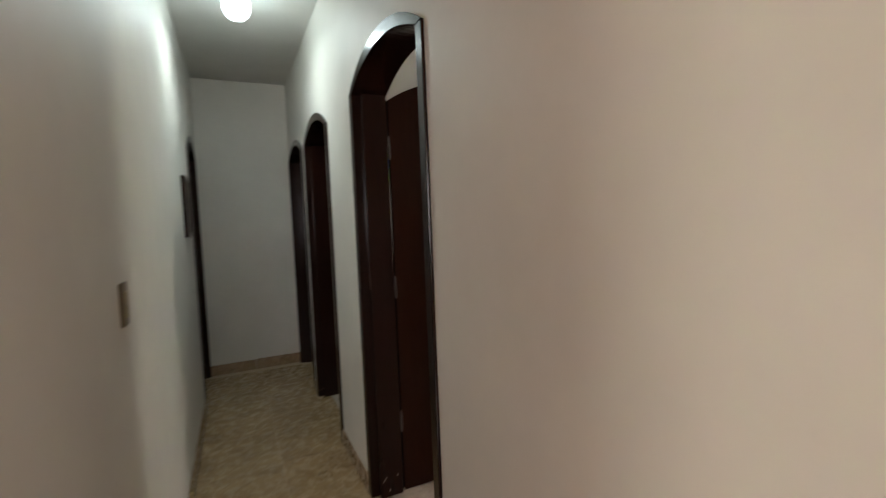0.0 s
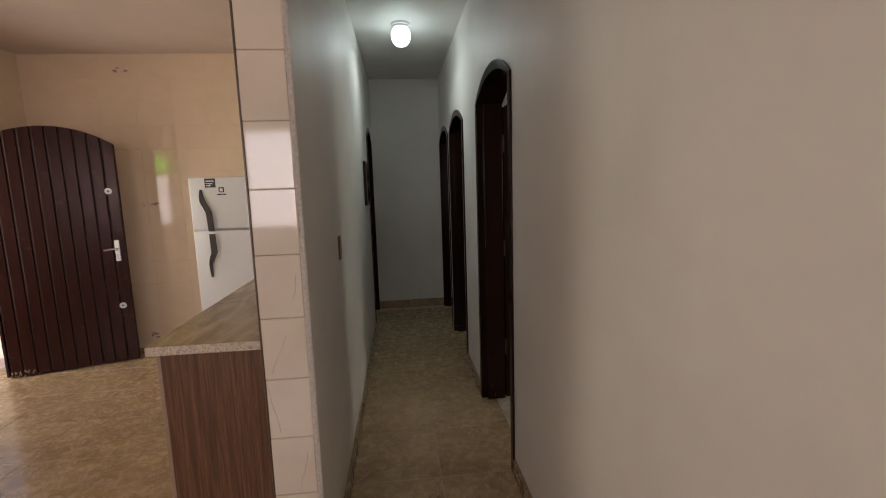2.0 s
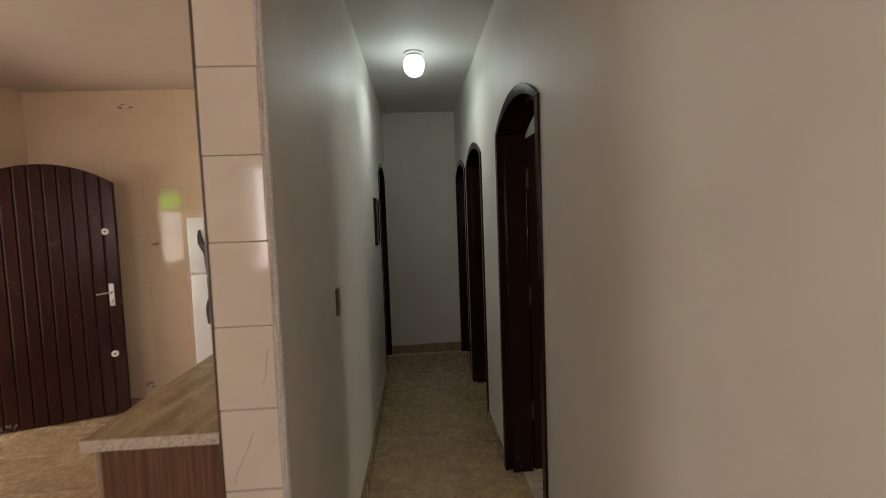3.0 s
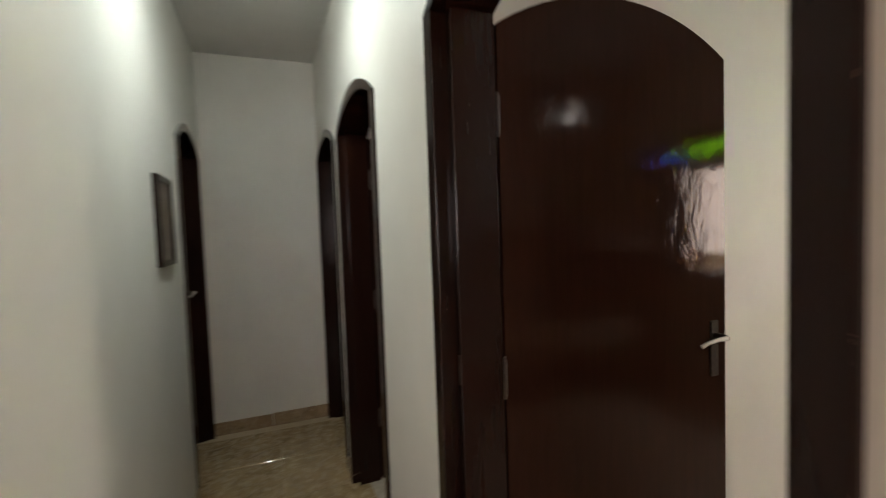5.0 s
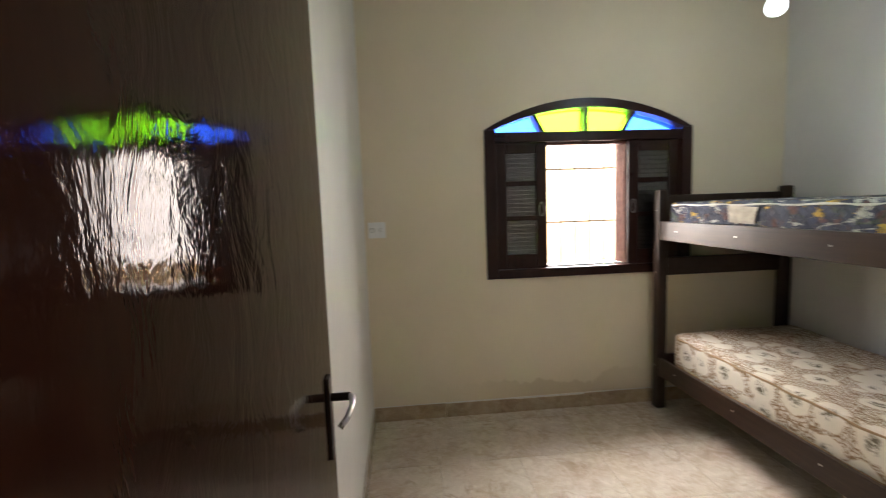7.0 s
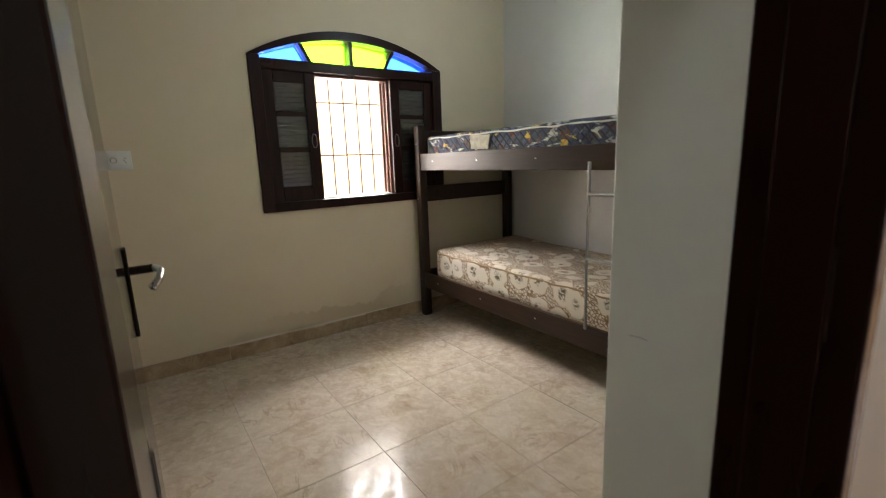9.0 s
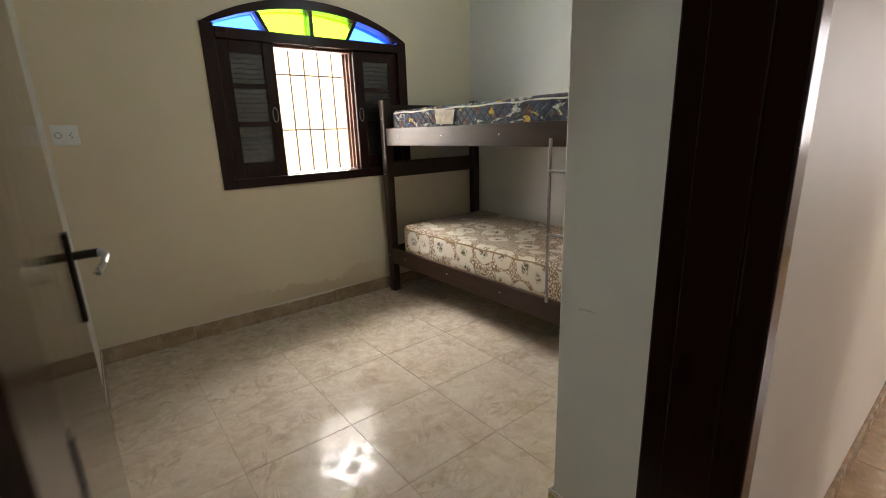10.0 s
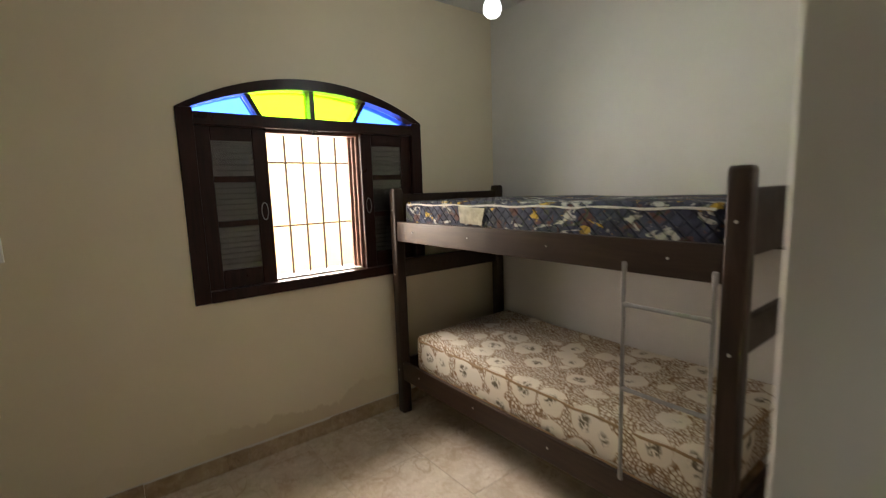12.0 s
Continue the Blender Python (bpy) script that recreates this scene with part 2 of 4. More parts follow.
def floral():
    """Cream cotton ticking: ochre crackle ground, pale scalloped medallions with small olive sprigs."""
    m = M("cream_floral_ticking", 0.8)
    co = m.co
    wob = m.node("ShaderNodeTexNoise", Scale=14.0, Detail=2.0)
    m.put(wob.inputs["Vector"], co)
    add = m.t.nodes.new("ShaderNodeVectorMath")
    add.operation = "MULTIPLY_ADD"
    m.put(add.inputs[0], wob.outputs["Color"])
    add.inputs[1].default_value = (0.06, 0.06, 0.06)
    m.put(add.inputs[2], co)
    wco = add.outputs[0]
    cream = m.mix(m.noise(3, 3), (0.71, 0.65, 0.54), (0.62, 0.56, 0.45))
    cells = m.voronoi(54, co, "DISTANCE_TO_EDGE")
    ground = m.mix(m.ramp(cells, (0.04, 1.0), (0.20, 0.0)), cream, (0.20, 0.105, 0.036))
    med = m.voronoi(6.4, wco)
    m.t.nodes[-1].inputs["Randomness"].default_value = 0.55
    inside = m.ramp(med, (0.47, 1.0), (0.49, 0.0))
    base = m.mix(inside, ground, cream)
    rim = m.ramp(m.math("ABSOLUTE", m.math("SUBTRACT", med, 0.482)), (0.0, 1.0), (0.02, 0.0))
    base = m.mix(m.math("MULTIPLY", rim, 0.45), base, (0.42, 0.27, 0.12))
    sprig = m.math("MULTIPLY", m.ramp(m.noise(44, 4, 0.65, co, 0.5), (0.47, 0.0), (0.51, 1.0)), m.ramp(med, (0.19, 1.0), (0.27, 0.0)))
    base = m.mix(m.math("MULTIPLY", sprig, 0.92), base, (0.085, 0.062, 0.026))
    m.color(base)
    m.bump(m.noise(8, 3), 0.2, 0.015)
    m.bump(m.noise(300, 2), 0.2, 0.001)
    return m.m


WHITE = paint("white_wall_paint", (0.72, 0.69, 0.64))
CREAM = cream_paint()
CEIL = paint("white_ceiling_paint", (0.72, 0.70, 0.67), 0.7)
KCEIL = paint("pinkish_ceiling_paint", (0.66, 0.55, 0.47), 0.6)
KPAINT = paint("peach_gloss_paint", (0.72, 0.58, 0.42), 0.25)
FACADE = paint("pale_cream_render", (0.78, 0.68, 0.47), 0.8)
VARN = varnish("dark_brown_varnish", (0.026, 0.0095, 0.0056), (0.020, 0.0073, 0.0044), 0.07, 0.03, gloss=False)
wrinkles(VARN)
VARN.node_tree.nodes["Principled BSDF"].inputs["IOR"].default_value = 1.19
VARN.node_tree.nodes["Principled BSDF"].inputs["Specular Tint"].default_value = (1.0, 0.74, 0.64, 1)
FRAMEV = varnish("dark_brown_frame_varnish", (0.017, 0.0058, 0.0036), (0.013, 0.0044, 0.0028), 0.17, 0.12, gloss=False)
FRAMEV.node_tree.nodes["Principled BSDF"].inputs["Specular IOR Level"].default_value = 0.42
WINWOOD = varnish("dark_window_wood", (0.030, 0.0095, 0.0065), (0.015, 0.005, 0.0035), 0.3, 0.15, gloss=False)
BUNKW = varnish("dark_bunk_wood", (0.046, 0.026, 0.016), (0.024, 0.013, 0.008), 0.34, 0.12, (0.5, 6, 6), gloss=False)
BUNKP = varnish("dark_bunk_post_wood", (0.046, 0.026, 0.016), (0.024, 0.013, 0.008), 0.34, 0.12, gloss=False)
KDOORW = varnish("reddish_brown_board_varnish", (0.036, 0.0112, 0.0082), (0.018, 0.0058, 0.0044), 0.24, 0.3, gloss=False)
KDOORW.node_tree.nodes["Principled BSDF"].inputs["Specular Tint"].default_value = (1.0, 0.78, 0.72, 1)
for mat, ior in ((KDOORW, 1.3), (WINWOOD, 1.3), (BUNKW, 1.36), (BUNKP, 1.36), (FRAMEV, 1.36)):
    mat.node_tree.nodes["Principled BSDF"].inputs["IOR"].default_value = ior
TILE = stone_tile("cream_marbled_tile", (0.62, 0.54, 0.44), (0.55, 0.455, 0.35), (0.43, 0.325, 0.22), (0.30, 0.20, 0.115))
TILE.node_tree.nodes["Principled BSDF"].inputs["IOR"].default_value = 1.28
HTILE = stone_tile("brown_marbled_tile", (0.46, 0.33, 0.185), (0.34, 0.235, 0.125), (0.20, 0.13, 0.065), (0.15, 0.09, 0.045))
SKIRT = stone_tile("beige_brown_skirting_tile", (0.50, 0.39, 0.26), (0.38, 0.28, 0.18), (0.28, 0.19, 0.11), (0.22, 0.14, 0.08))
HSKIRT = stone_tile("brown_skirting_tile", (0.34, 0.24, 0.15), (0.26, 0.175, 0.10), (0.18, 0.115, 0.065), (0.14, 0.09, 0.05))
GROUT = plain("grey_grout", (0.52, 0.44, 0.35), 0.9, scale=6, vary=0.45)
PGROUT = plain("pale_grout", (0.50, 0.38, 0.25), 0.9)
WGROUT = plain("brownish_wall_grout", (0.52, 0.42, 0.32), 0.9, scale=9, vary=0.4)
KGROUT = plain("peach_wall_grout", (0.73, 0.58, 0.41), 0.15, vary=0.04, bump=0)
KTILE = wall_tile("peach_glazed_tile", (0.75, 0.60, 0.43), (0.71, 0.555, 0.39), 0.02)
CTILE = wall_tile("cream_glazed_tile", (0.75, 0.675, 0.565), (0.70, 0.62, 0.505), 0.05)
LAMINATE = grainwood("brown_laminate", (0.225, 0.115, 0.060), (0.085, 0.038, 0.020))
GRANITE, GEDGE = granite(), rough_granite()
ENAMEL = plain("white_enamel", (0.74, 0.74, 0.73), 0.22, vary=0.03, bump=0.02)
PLASTIC = plain("white_plastic", (0.84, 0.84, 0.82), 0.4, vary=0.05)
GREYP = plain("dark_grey_plastic", (0.05, 0.045, 0.042), 0.35)
SWITCHM = plain("brownish_plastic", (0.15, 0.115, 0.07), 0.4)
KEYM = plain("yellowed_plastic", (0.34, 0.29, 0.15), 0.4)
BROWNP = plain("brown_plastic", (0.10, 0.065, 0.04), 0.4)
STEEL = plain("brushed_steel", (0.62, 0.60, 0.57), 0.3, 1.0)
DULL = plain("dull_grey_metal", (0.32, 0.31, 0.30), 0.42, 0.8)
HINGEM = plain("dark_painted_hinge_iron", (0.030, 0.017, 0.012), 0.5, scale=90, vary=0.5)
BRONZE = plain("dark_bronze", (0.040, 0.026, 0.018), 0.45, 0.6, scale=70, vary=0.5)
IRON = plain("brown_painted_iron", (0.05, 0.028, 0.020), 0.6)
GAP = plain("dark_gap", (0.02, 0.015, 0.012), 0.8)
OCHRE = plain("ochre_cord", (0.30, 0.19, 0.09), 0.8)
PIPING = plain("white_piping", (0.62, 0.60, 0.54), 0.8)
PLASTER = plain("crumbly_white_plaster", (0.68, 0.64, 0.58), 0.9, scale=90, vary=0.3, bump=0.4)
LABEL = plain("cream_label_cloth", (0.52, 0.47, 0.38), 0.8, scale=22, vary=0.5)
LOUVRE = plain("grey_brown_slat", (0.10, 0.084, 0.072), 0.55)
# window wood made paler: skylight on its edges put into the colour
LITWOOD = plain("lit_reddish_wood", (0.24, 0.115, 0.085), 0.55, scale=40, vary=0.4)
EDGEBAND = plain("beige_edge_banding", (0.36, 0.26, 0.19), 0.5)
TERRA = plain("terracotta_paver", (0.42, 0.20, 0.13), 0.7)
BLUE, GREEN = stained("blue_glass", (0.014, 0.065, 0.60)), stained("green_glass", (0.18, 0.62, 0.010))
bulb_m = M("lit_glass_globe", 0.3)
bulb_m.color((0.9, 0.95, 1.0))
bulb_m.b.inputs["Emission Color"].default_value = (0.82, 0.97, 1.0, 1)
bulb_m.b.inputs["Emission Strength"].default_value = GLOBE
GLOBEM = bulb_m.m
CLEAR = M("clear_pane", 0.05)
CLEAR.b.inputs["Transmission Weight"].default_value = 1.0
CLEAR.b.inputs["IOR"].default_value = 1.45
CLEAR = CLEAR.m
PTILE = plain("pale_pink_terrace_tile", (0.60, 0.47, 0.40), 0.5, scale=8, vary=0.2)

# ---- mesh helpers ----


def box(bm, x0, x1, y0, y1, z0, z1, bevel=0.0, seg=1):
    r = bmesh.ops.create_cube(bm, size=1)
    vs = r["verts"]
    for v in vs:
        v.co = Vector(((x0 + x1) / 2 + v.co.x * (x1 - x0), (y0 + y1) / 2 + v.co.y * (y1 - y0), (z0 + z1) / 2 + v.co.z * (z1 - z0)))
    if bevel:
        es = list({e for v in vs for e in v.link_edges})
        bmesh.ops.bevel(bm, geom=es, offset=bevel, segments=seg, profile=0.5, affect="EDGES")
    return vs


def prism(bm, pts, way):
    """A polygon of 3D points pushed along a vector."""
    a = [bm.verts.new(p) for p in pts]
    b = [bm.verts.new(Vector(p) + Vector(way)) for p in pts]
    bm.faces.new(a)
    bm.faces.new(b[::-1])
    for i in range(len(a)):
        j = (i + 1) % len(a)
        bm.faces.new((a[j], a[i], b[i], b[j]))


def tube(bm, pts, r, n=10):
    """A round bar along a line of points."""
    rings = []
    for i, p in enumerate(pts):
        p = Vector(p)
        d = (Vector(pts[min(i + 1, len(pts) - 1)]) - Vector(pts[max(i - 1, 0)])).normalized()
        s = d.cross(Vector((0, 0, 1)) if abs(d.z) < 0.9 else Vector((1, 0, 0))).normalized()
        u = s.cross(d)
        rr = r[i] if isinstance(r, (list, tuple)) else r
        rings.append([bm.verts.new(p + (s * math.cos(2 * math.pi * k / n) + u * math.sin(2 * math.pi * k / n)) * rr) for k in range(n)])
    for a, b in zip(rings, rings[1:]):
        for k in range(n):
            bm.faces.new((a[k], a[(k + 1) % n], b[(k + 1) % n], b[k]))
    bm.faces.new(rings[0][::-1])
    bm.faces.new(rings[-1])


def lathe(bm, profile, c, n=28):
    """A turned body about the upright axis through c: profile of (radius, height)."""
    rings = [[bm.verts.new((c[0] + r * math.cos(2 * math.pi * k / n), c[1] + r * math.sin(2 * math.pi * k / n), c[2] + z)) for k in range(n)] for r, z in profile]
    for a, b in zip(rings, rings[1:]):
        for k in range(n):
            bm.faces.new((a[k], a[(k + 1) % n], b[(k + 1) % n], b[k]))
    bm.faces.new(rings[0][::-1])
    bm.faces.new(rings[-1])


def obj(name, bm, mat, smooth=False):
    bmesh.ops.recalc_face_normals(bm, faces=bm.faces)
    me = bpy.data.meshes.new(name)
    bm.to_mesh(me)
    bm.free()
    if smooth:
        for p in me.polygons:
            p.use_smooth = True
        me.set_sharp_from_angle(angle=radians(40))
    me.materials.append(mat)
    return new(name, me)


def part(name, bm, mat, parent, label="", smooth=False):
    ob = obj(name, bm, mat, smooth)
    ob.parent = parent
    ob.matrix_parent_inverse = parent.matrix_world.inverted()
    return tagged(ob, label) if label else ob


def empty(name, x, y, z, label, category, group="", kind=""):
    ob = new(name)
    ob.empty_display_size = 0.1
    ob.matrix_world = pose(x, y, z)
    return tagged(ob, label, category, group, kind)


def one(name, mat, label, *boxes, bevel=0.0, category="", kind="structure"):
    bm = bmesh.new()
    for b in boxes:
        box(bm, *b, bevel=bevel)
    return tagged(obj(name, bm, mat), label, category, kind=kind)


def arc(u, a, b, spring, rise):
    """Height of a segmental arch from a to b at u."""
    w = b - a
    if rise <= 0:
        return spring
    R = (w * w / 4 + rise * rise) / (2 * rise)
    d = u - (a + b) / 2
    return spring + math.sqrt(max(R * R - d * d, 0)) - (R - rise)


def wall(name, mat, label, axis, at, thick, u0, u1, top, openings=()):
    """A wall along x or y whose face stands at 'at' and goes 'thick' across; openings: (a, b, sill, spring, rise)."""
    bm = bmesh.new()

    def piece(pts):
        p3 = [(at, u, z) if axis == "y" else (u, at, z) for u, z in pts]
        prism(bm, p3, (thick, 0, 0) if axis == "y" else (0, thick, 0))
    u = u0
    for a, b, sill, spring, rise in sorted(openings):
        if a > u:
            piece([(u, 0), (a, 0), (a, top), (u, top)])
        if sill > 0:
            piece([(a, 0), (b, 0), (b, sill), (a, sill)])
        n = 20 if rise > 0 else 1
        for i in range(n):
            p, q = a + (b - a) * i / n, a + (b - a) * (i + 1) / n
            piece([(p, arc(p, a, b, spring, rise)), (q, arc(q, a, b, spring, rise)), (q, top), (p, top)])
        u = b
    if u < u1:
        piece([(u, 0), (u1, 0), (u1, top), (u, top)])
    # one closed body: join the pieces and drop the faces between them
    bmesh.ops.remove_doubles(bm, verts=bm.verts, dist=1e-5)
    seen = {}
    for f in bm.faces:
        seen.setdefault(frozenset(f.verts), []).append(f)
    bmesh.ops.delete(bm, geom=[f for fs in seen.values() if len(fs) > 1 for f in fs], context="FACES_ONLY")
    return tagged(obj(name, bm, mat), label, "wall", kind="structure")


def arch_ring(bm, axis, at, depth, a, b, spring, rise, w, n=20):
    """The curved head of a frame, w wide, between the arch a..b and a smaller one inside it."""
    pts = []
    for i in range(n + 1):
        u = a + (b - a) * i / n
        v = a + w + (b - a - 2 * w) * i / n
        pts.append(((u, arc(u, a, b, spring, rise)), (v, arc(v, a + w, b - w, spring, rise - w))))
    for (o0, i0), (o1, i1) in zip(pts, pts[1:]):
        q = [o0, o1, i1, i0]
        p3 = [(at, u, z) if axis == "y" else (u, at, z) for u, z in q]
        prism(bm, p3, (depth, 0, 0) if axis == "y" else (0, depth, 0))


# ---- structure ----
HALL_R, HALL_L, END = 0.60, -0.20, 4.675
WX, BS, PX, PY = 3.495, -0.625, 1.168, 1.145   # bedroom: window wall, south wall, projecting corner
BACK = 0.745          # bedroom side of the hall's wall
HTOP, BTOP, KTOP = 2.645, 2.72, 2.66
KN_Y, KW_X = 3.762, -3.10   # kitchen: north and west walls
DOORS = [(1.398, 2.27), (2.83, 3.71), (3.81, 4.665)]
SPRING, RISE = 1.92, 0.135



def hall_west(y):
    """The hall's west wall is a little out of square."""
    return -0.215 + 0.0091 * (y - 0.83)


# the square southern opening is invented, unseen, to let the fill lamp in
wall("wall_hall_east", WHITE, "white painted plaster wall with three arched door openings", "y", HALL_R, BACK - HALL_R, -3.3, END, 2.8,
     [(-3.0, -1.6, 0.95, 2.15, 0.0)] + [(a, b, 0, SPRING, RISE) for a, b in DOORS])
wall("wall_hall_west", WHITE, "white painted plaster wall between hall and kitchen", "y", -0.37, HALL_L + 0.37, 0.83, END, 2.8,
     [(3.82, 4.67, 0, SPRING, RISE)])
for v in bpy.data.objects["wall_hall_west"].data.vertices:
    if v.co.x > -0.3:
        v.co.x = hall_west(v.co.y)
one("wall_hall_end", WHITE, "white painted plaster end wall of the hall", (-1.7, 3.3, END, END + 0.14, 0, 2.8))
wall("wall_bedroom_window", CREAM, "cream painted wall with an arched window opening and a damp patch", "y", WX, 0.16, -0.82, 2.4, 2.85,
     [(0.056, 1.482, 0.929, 1.905, 0.195)])
one("wall_bedroom_south", WHITE, "white painted wall behind the bunk bed", (1.15, WX, -0.82, BS, 0, 2.85))
one("wall_bedroom_corner", WHITE, "white painted projecting wall corner beside the bedroom door",
    (BACK, PX, -0.82, PY, 0, 2.85), bevel=0.006)
one("wall_bedroom_north", WHITE, "white painted wall behind the open door", (BACK, WX, 2.272, 2.40, 0, 2.85))
one("wall_rooms_divider", WHITE, "white painted wall between two dark rooms", (BACK, 3.6, 3.725, 3.80, 0, 2.8))
one("wall_rooms_east", WHITE, "white painted far wall of the dark rooms", (3.2, 3.3, 2.40, END, 0, 2.8))
one("wall_kitchen_north", KGROUT, "kitchen wall behind peach tiles", (-3.26, -0.37, KN_Y, 3.82, 0, 2.8))
one("wall_store_west", WHITE, "white painted wall of a dark side room", (-1.7, -1.6, 3.82, END, 0, 2.8))
wall("wall_kitchen_west", KPAINT, "peach coloured kitchen wall with a doorway and a window", "y", KW_X - 0.16, 0.16, -3.3, KN_Y, 2.8,
     [(2.25, 3.40, 0, 1.86, RISE), (0.85, 1.85, 1.0, 1.9, 0.15)])
wall("wall_living_south", WHITE, "white painted wall with a window opening", "x", -3.44, 0.14, -3.26, BACK, 2.8,
     [(-1.75, -0.65, 1.0, 2.10, 0.0)])
one("wall_kitchen_nib", KPAINT, "narrow strip of peach kitchen wall beside the doorway", (-3.137, KW_X, 3.257, 3.40, 0, 2.1))
one("ceiling_hall", CEIL, "white painted hall ceiling", (-0.37, BACK, 0.83, END, HTOP, 2.85))
one("ceiling_bedroom", CEIL, "white painted bedroom ceiling", (BACK, 3.64, -0.8, 2.38, BTOP, 2.88))
one("ceiling_kitchen", KCEIL, "pinkish white kitchen ceiling", (-3.26, -0.37, -3.4, KN_Y, KTOP, 2.86),
    (-0.37, BACK, -3.4, 0.83, KTOP, 2.86))
one("ceiling_rooms", CEIL, "white ceiling over the dark rooms", (BACK, 3.3, 2.40, END, 2.7, 2.84), (-1.7, -0.37, 3.82, END, 2.7, 2.84))

# skirting of floor tile along the walls
SK = 0.094
for name, (x0, x1, y0, y1) in {
    "hall_end": (HALL_L, HALL_R, END - 0.012, END), "hall_east_south": (HALL_R - 0.012, HALL_R, -3.3, 1.39), "hall_east_mid": (HALL_R - 0.012, HALL_R, 2.27, 2.83),
    "hall_east_north": (HALL_R - 0.012, HALL_R, 3.71, 3.81), "hall_west": (HALL_L, HALL_L + 0.012, 0.83, 3.82), "bedroom_window": (WX - 0.012, WX, BS, 2.272),
    "bedroom_north": (BACK, WX - 0.012, 2.26, 2.272), "bedroom_south": (PX + 0.012, WX - 0.012, BS, BS + 0.012), "bedroom_corner_east": (PX, PX + 0.012, BS, PY),
    "bedroom_corner_north": (BACK + 0.06, PX + 0.012, PY, PY + 0.012),
}.items():
    top = empty("baseboard_" + name, (x0 + x1) / 2, (y0 + y1) / 2, 0, "beige ceramic tile skirting along the wall", "baseboard", kind="structure")
    along = (y1 - y0) > (x1 - x0)
    a, b = (y0, y1) if along else (x0, x1)
    k = max(1, round((b - a) / 0.45))
    for i in range(k):
        p, q = a + (b - a) * i / k, a + (b - a) * (i + 1) / k - 0.003
        bm = bmesh.new()
        if name == "hall_west":
            x0, x1 = hall_west(p) - 0.004, hall_west(q) + 0.012
        box(bm, *((x0, x1, p, q) if along else (p, q, y0, y1)), 0.0, SK + 0.004 * ((i * 7) % 3 - 1), bevel=0.002)
        part("skirting_tile", bm, HSKIRT if name.startswith("hall") else SKIRT, top)
    if name.startswith("bedroom"):
        bm = bmesh.new()
        c = 0.004
        box(bm, *((x0 + c, x1 - c, y0, y1) if along else (x0, x1, y0 + c, y1 - c)), SK - 0.008, SK + 0.0085, bevel=0.001)
        part("joint_line", bm, WHITE, top, "uneven pale joint above the tile")

SCUFF = plain("grey_scuff", (0.58, 0.55, 0.51), 0.7, scale=90, vary=0.4)
sc = empty("wall_scuff", 1.08, PY, 0.755, "faint grey scuff mark on the white wall", "scuff mark", kind="structure")
bm = bmesh.new()
rs = random.Random(11)
for i in range(7):
    x, z = 1.055 + 0.007 * i, 0.755 + rs.uniform(-0.003, 0.003)
    box(bm, x - 0.006, x + 0.006, PY, PY + 0.0006, z - 0.0012, z + 0.0012)
part("mark", bm, SCUFF, sc)

# ---- doors ----


def door_frame(n, axis, at, depth, a, b, label, stop=0.014):
    """A varnished frame: two jambs and a curved head, with a rebate strip for the leaf."""
    w = 0.048
    top = empty("door_frame_%d" % n, at if axis == "y" else (a + b) / 2, (a + b) / 2 if axis == "y" else at, 0, label, "door frame", kind="structure")

    def bx(bm, u0, u1, d0, d1, z0, z1, bev=0.004):
        box(bm, *((at + d0, at + d1, u0, u1) if axis == "y" else (u0, u1, at + d0, at + d1)), z0, z1, bevel=bev, seg=2)
    for u0, u1, s in ((a, a + w, 1), (b - w, b, -1)):
        bm = bmesh.new()
        bx(bm, u0, u1, 0, depth, 0, SPRING)
        inner = u1 if s > 0 else u0
        lip, back = (stop, 0.95) if s < 0 and stop > 0.02 else (0.014, 0.72)
        bx(bm, min(inner, inner + s * lip), max(inner, inner + s * lip), depth * 0.25, depth * back, 0, SPRING, 0.002)
        part("jamb", bm, FRAMEV, top)
    bm = bmesh.new()
    arch_ring(bm, axis, at, depth, a, b, SPRING, RISE, w)
    part("arched_head", bm, FRAMEV, top)
    return top


for n, (a, b) in enumerate(DOORS, 1):
    door_frame(n, "y", HALL_R - 0.010, BACK - HALL_R + 0.02, a, b, "dark brown varnished arched door frame, chipped along its edges", 0.028 if n < 3 else 0.014)
door_frame(4, "y", -0.38, HALL_L + 0.37 + 0.03, 3.82, 4.67, "dark brown varnished arched door frame, chipped along its edges")


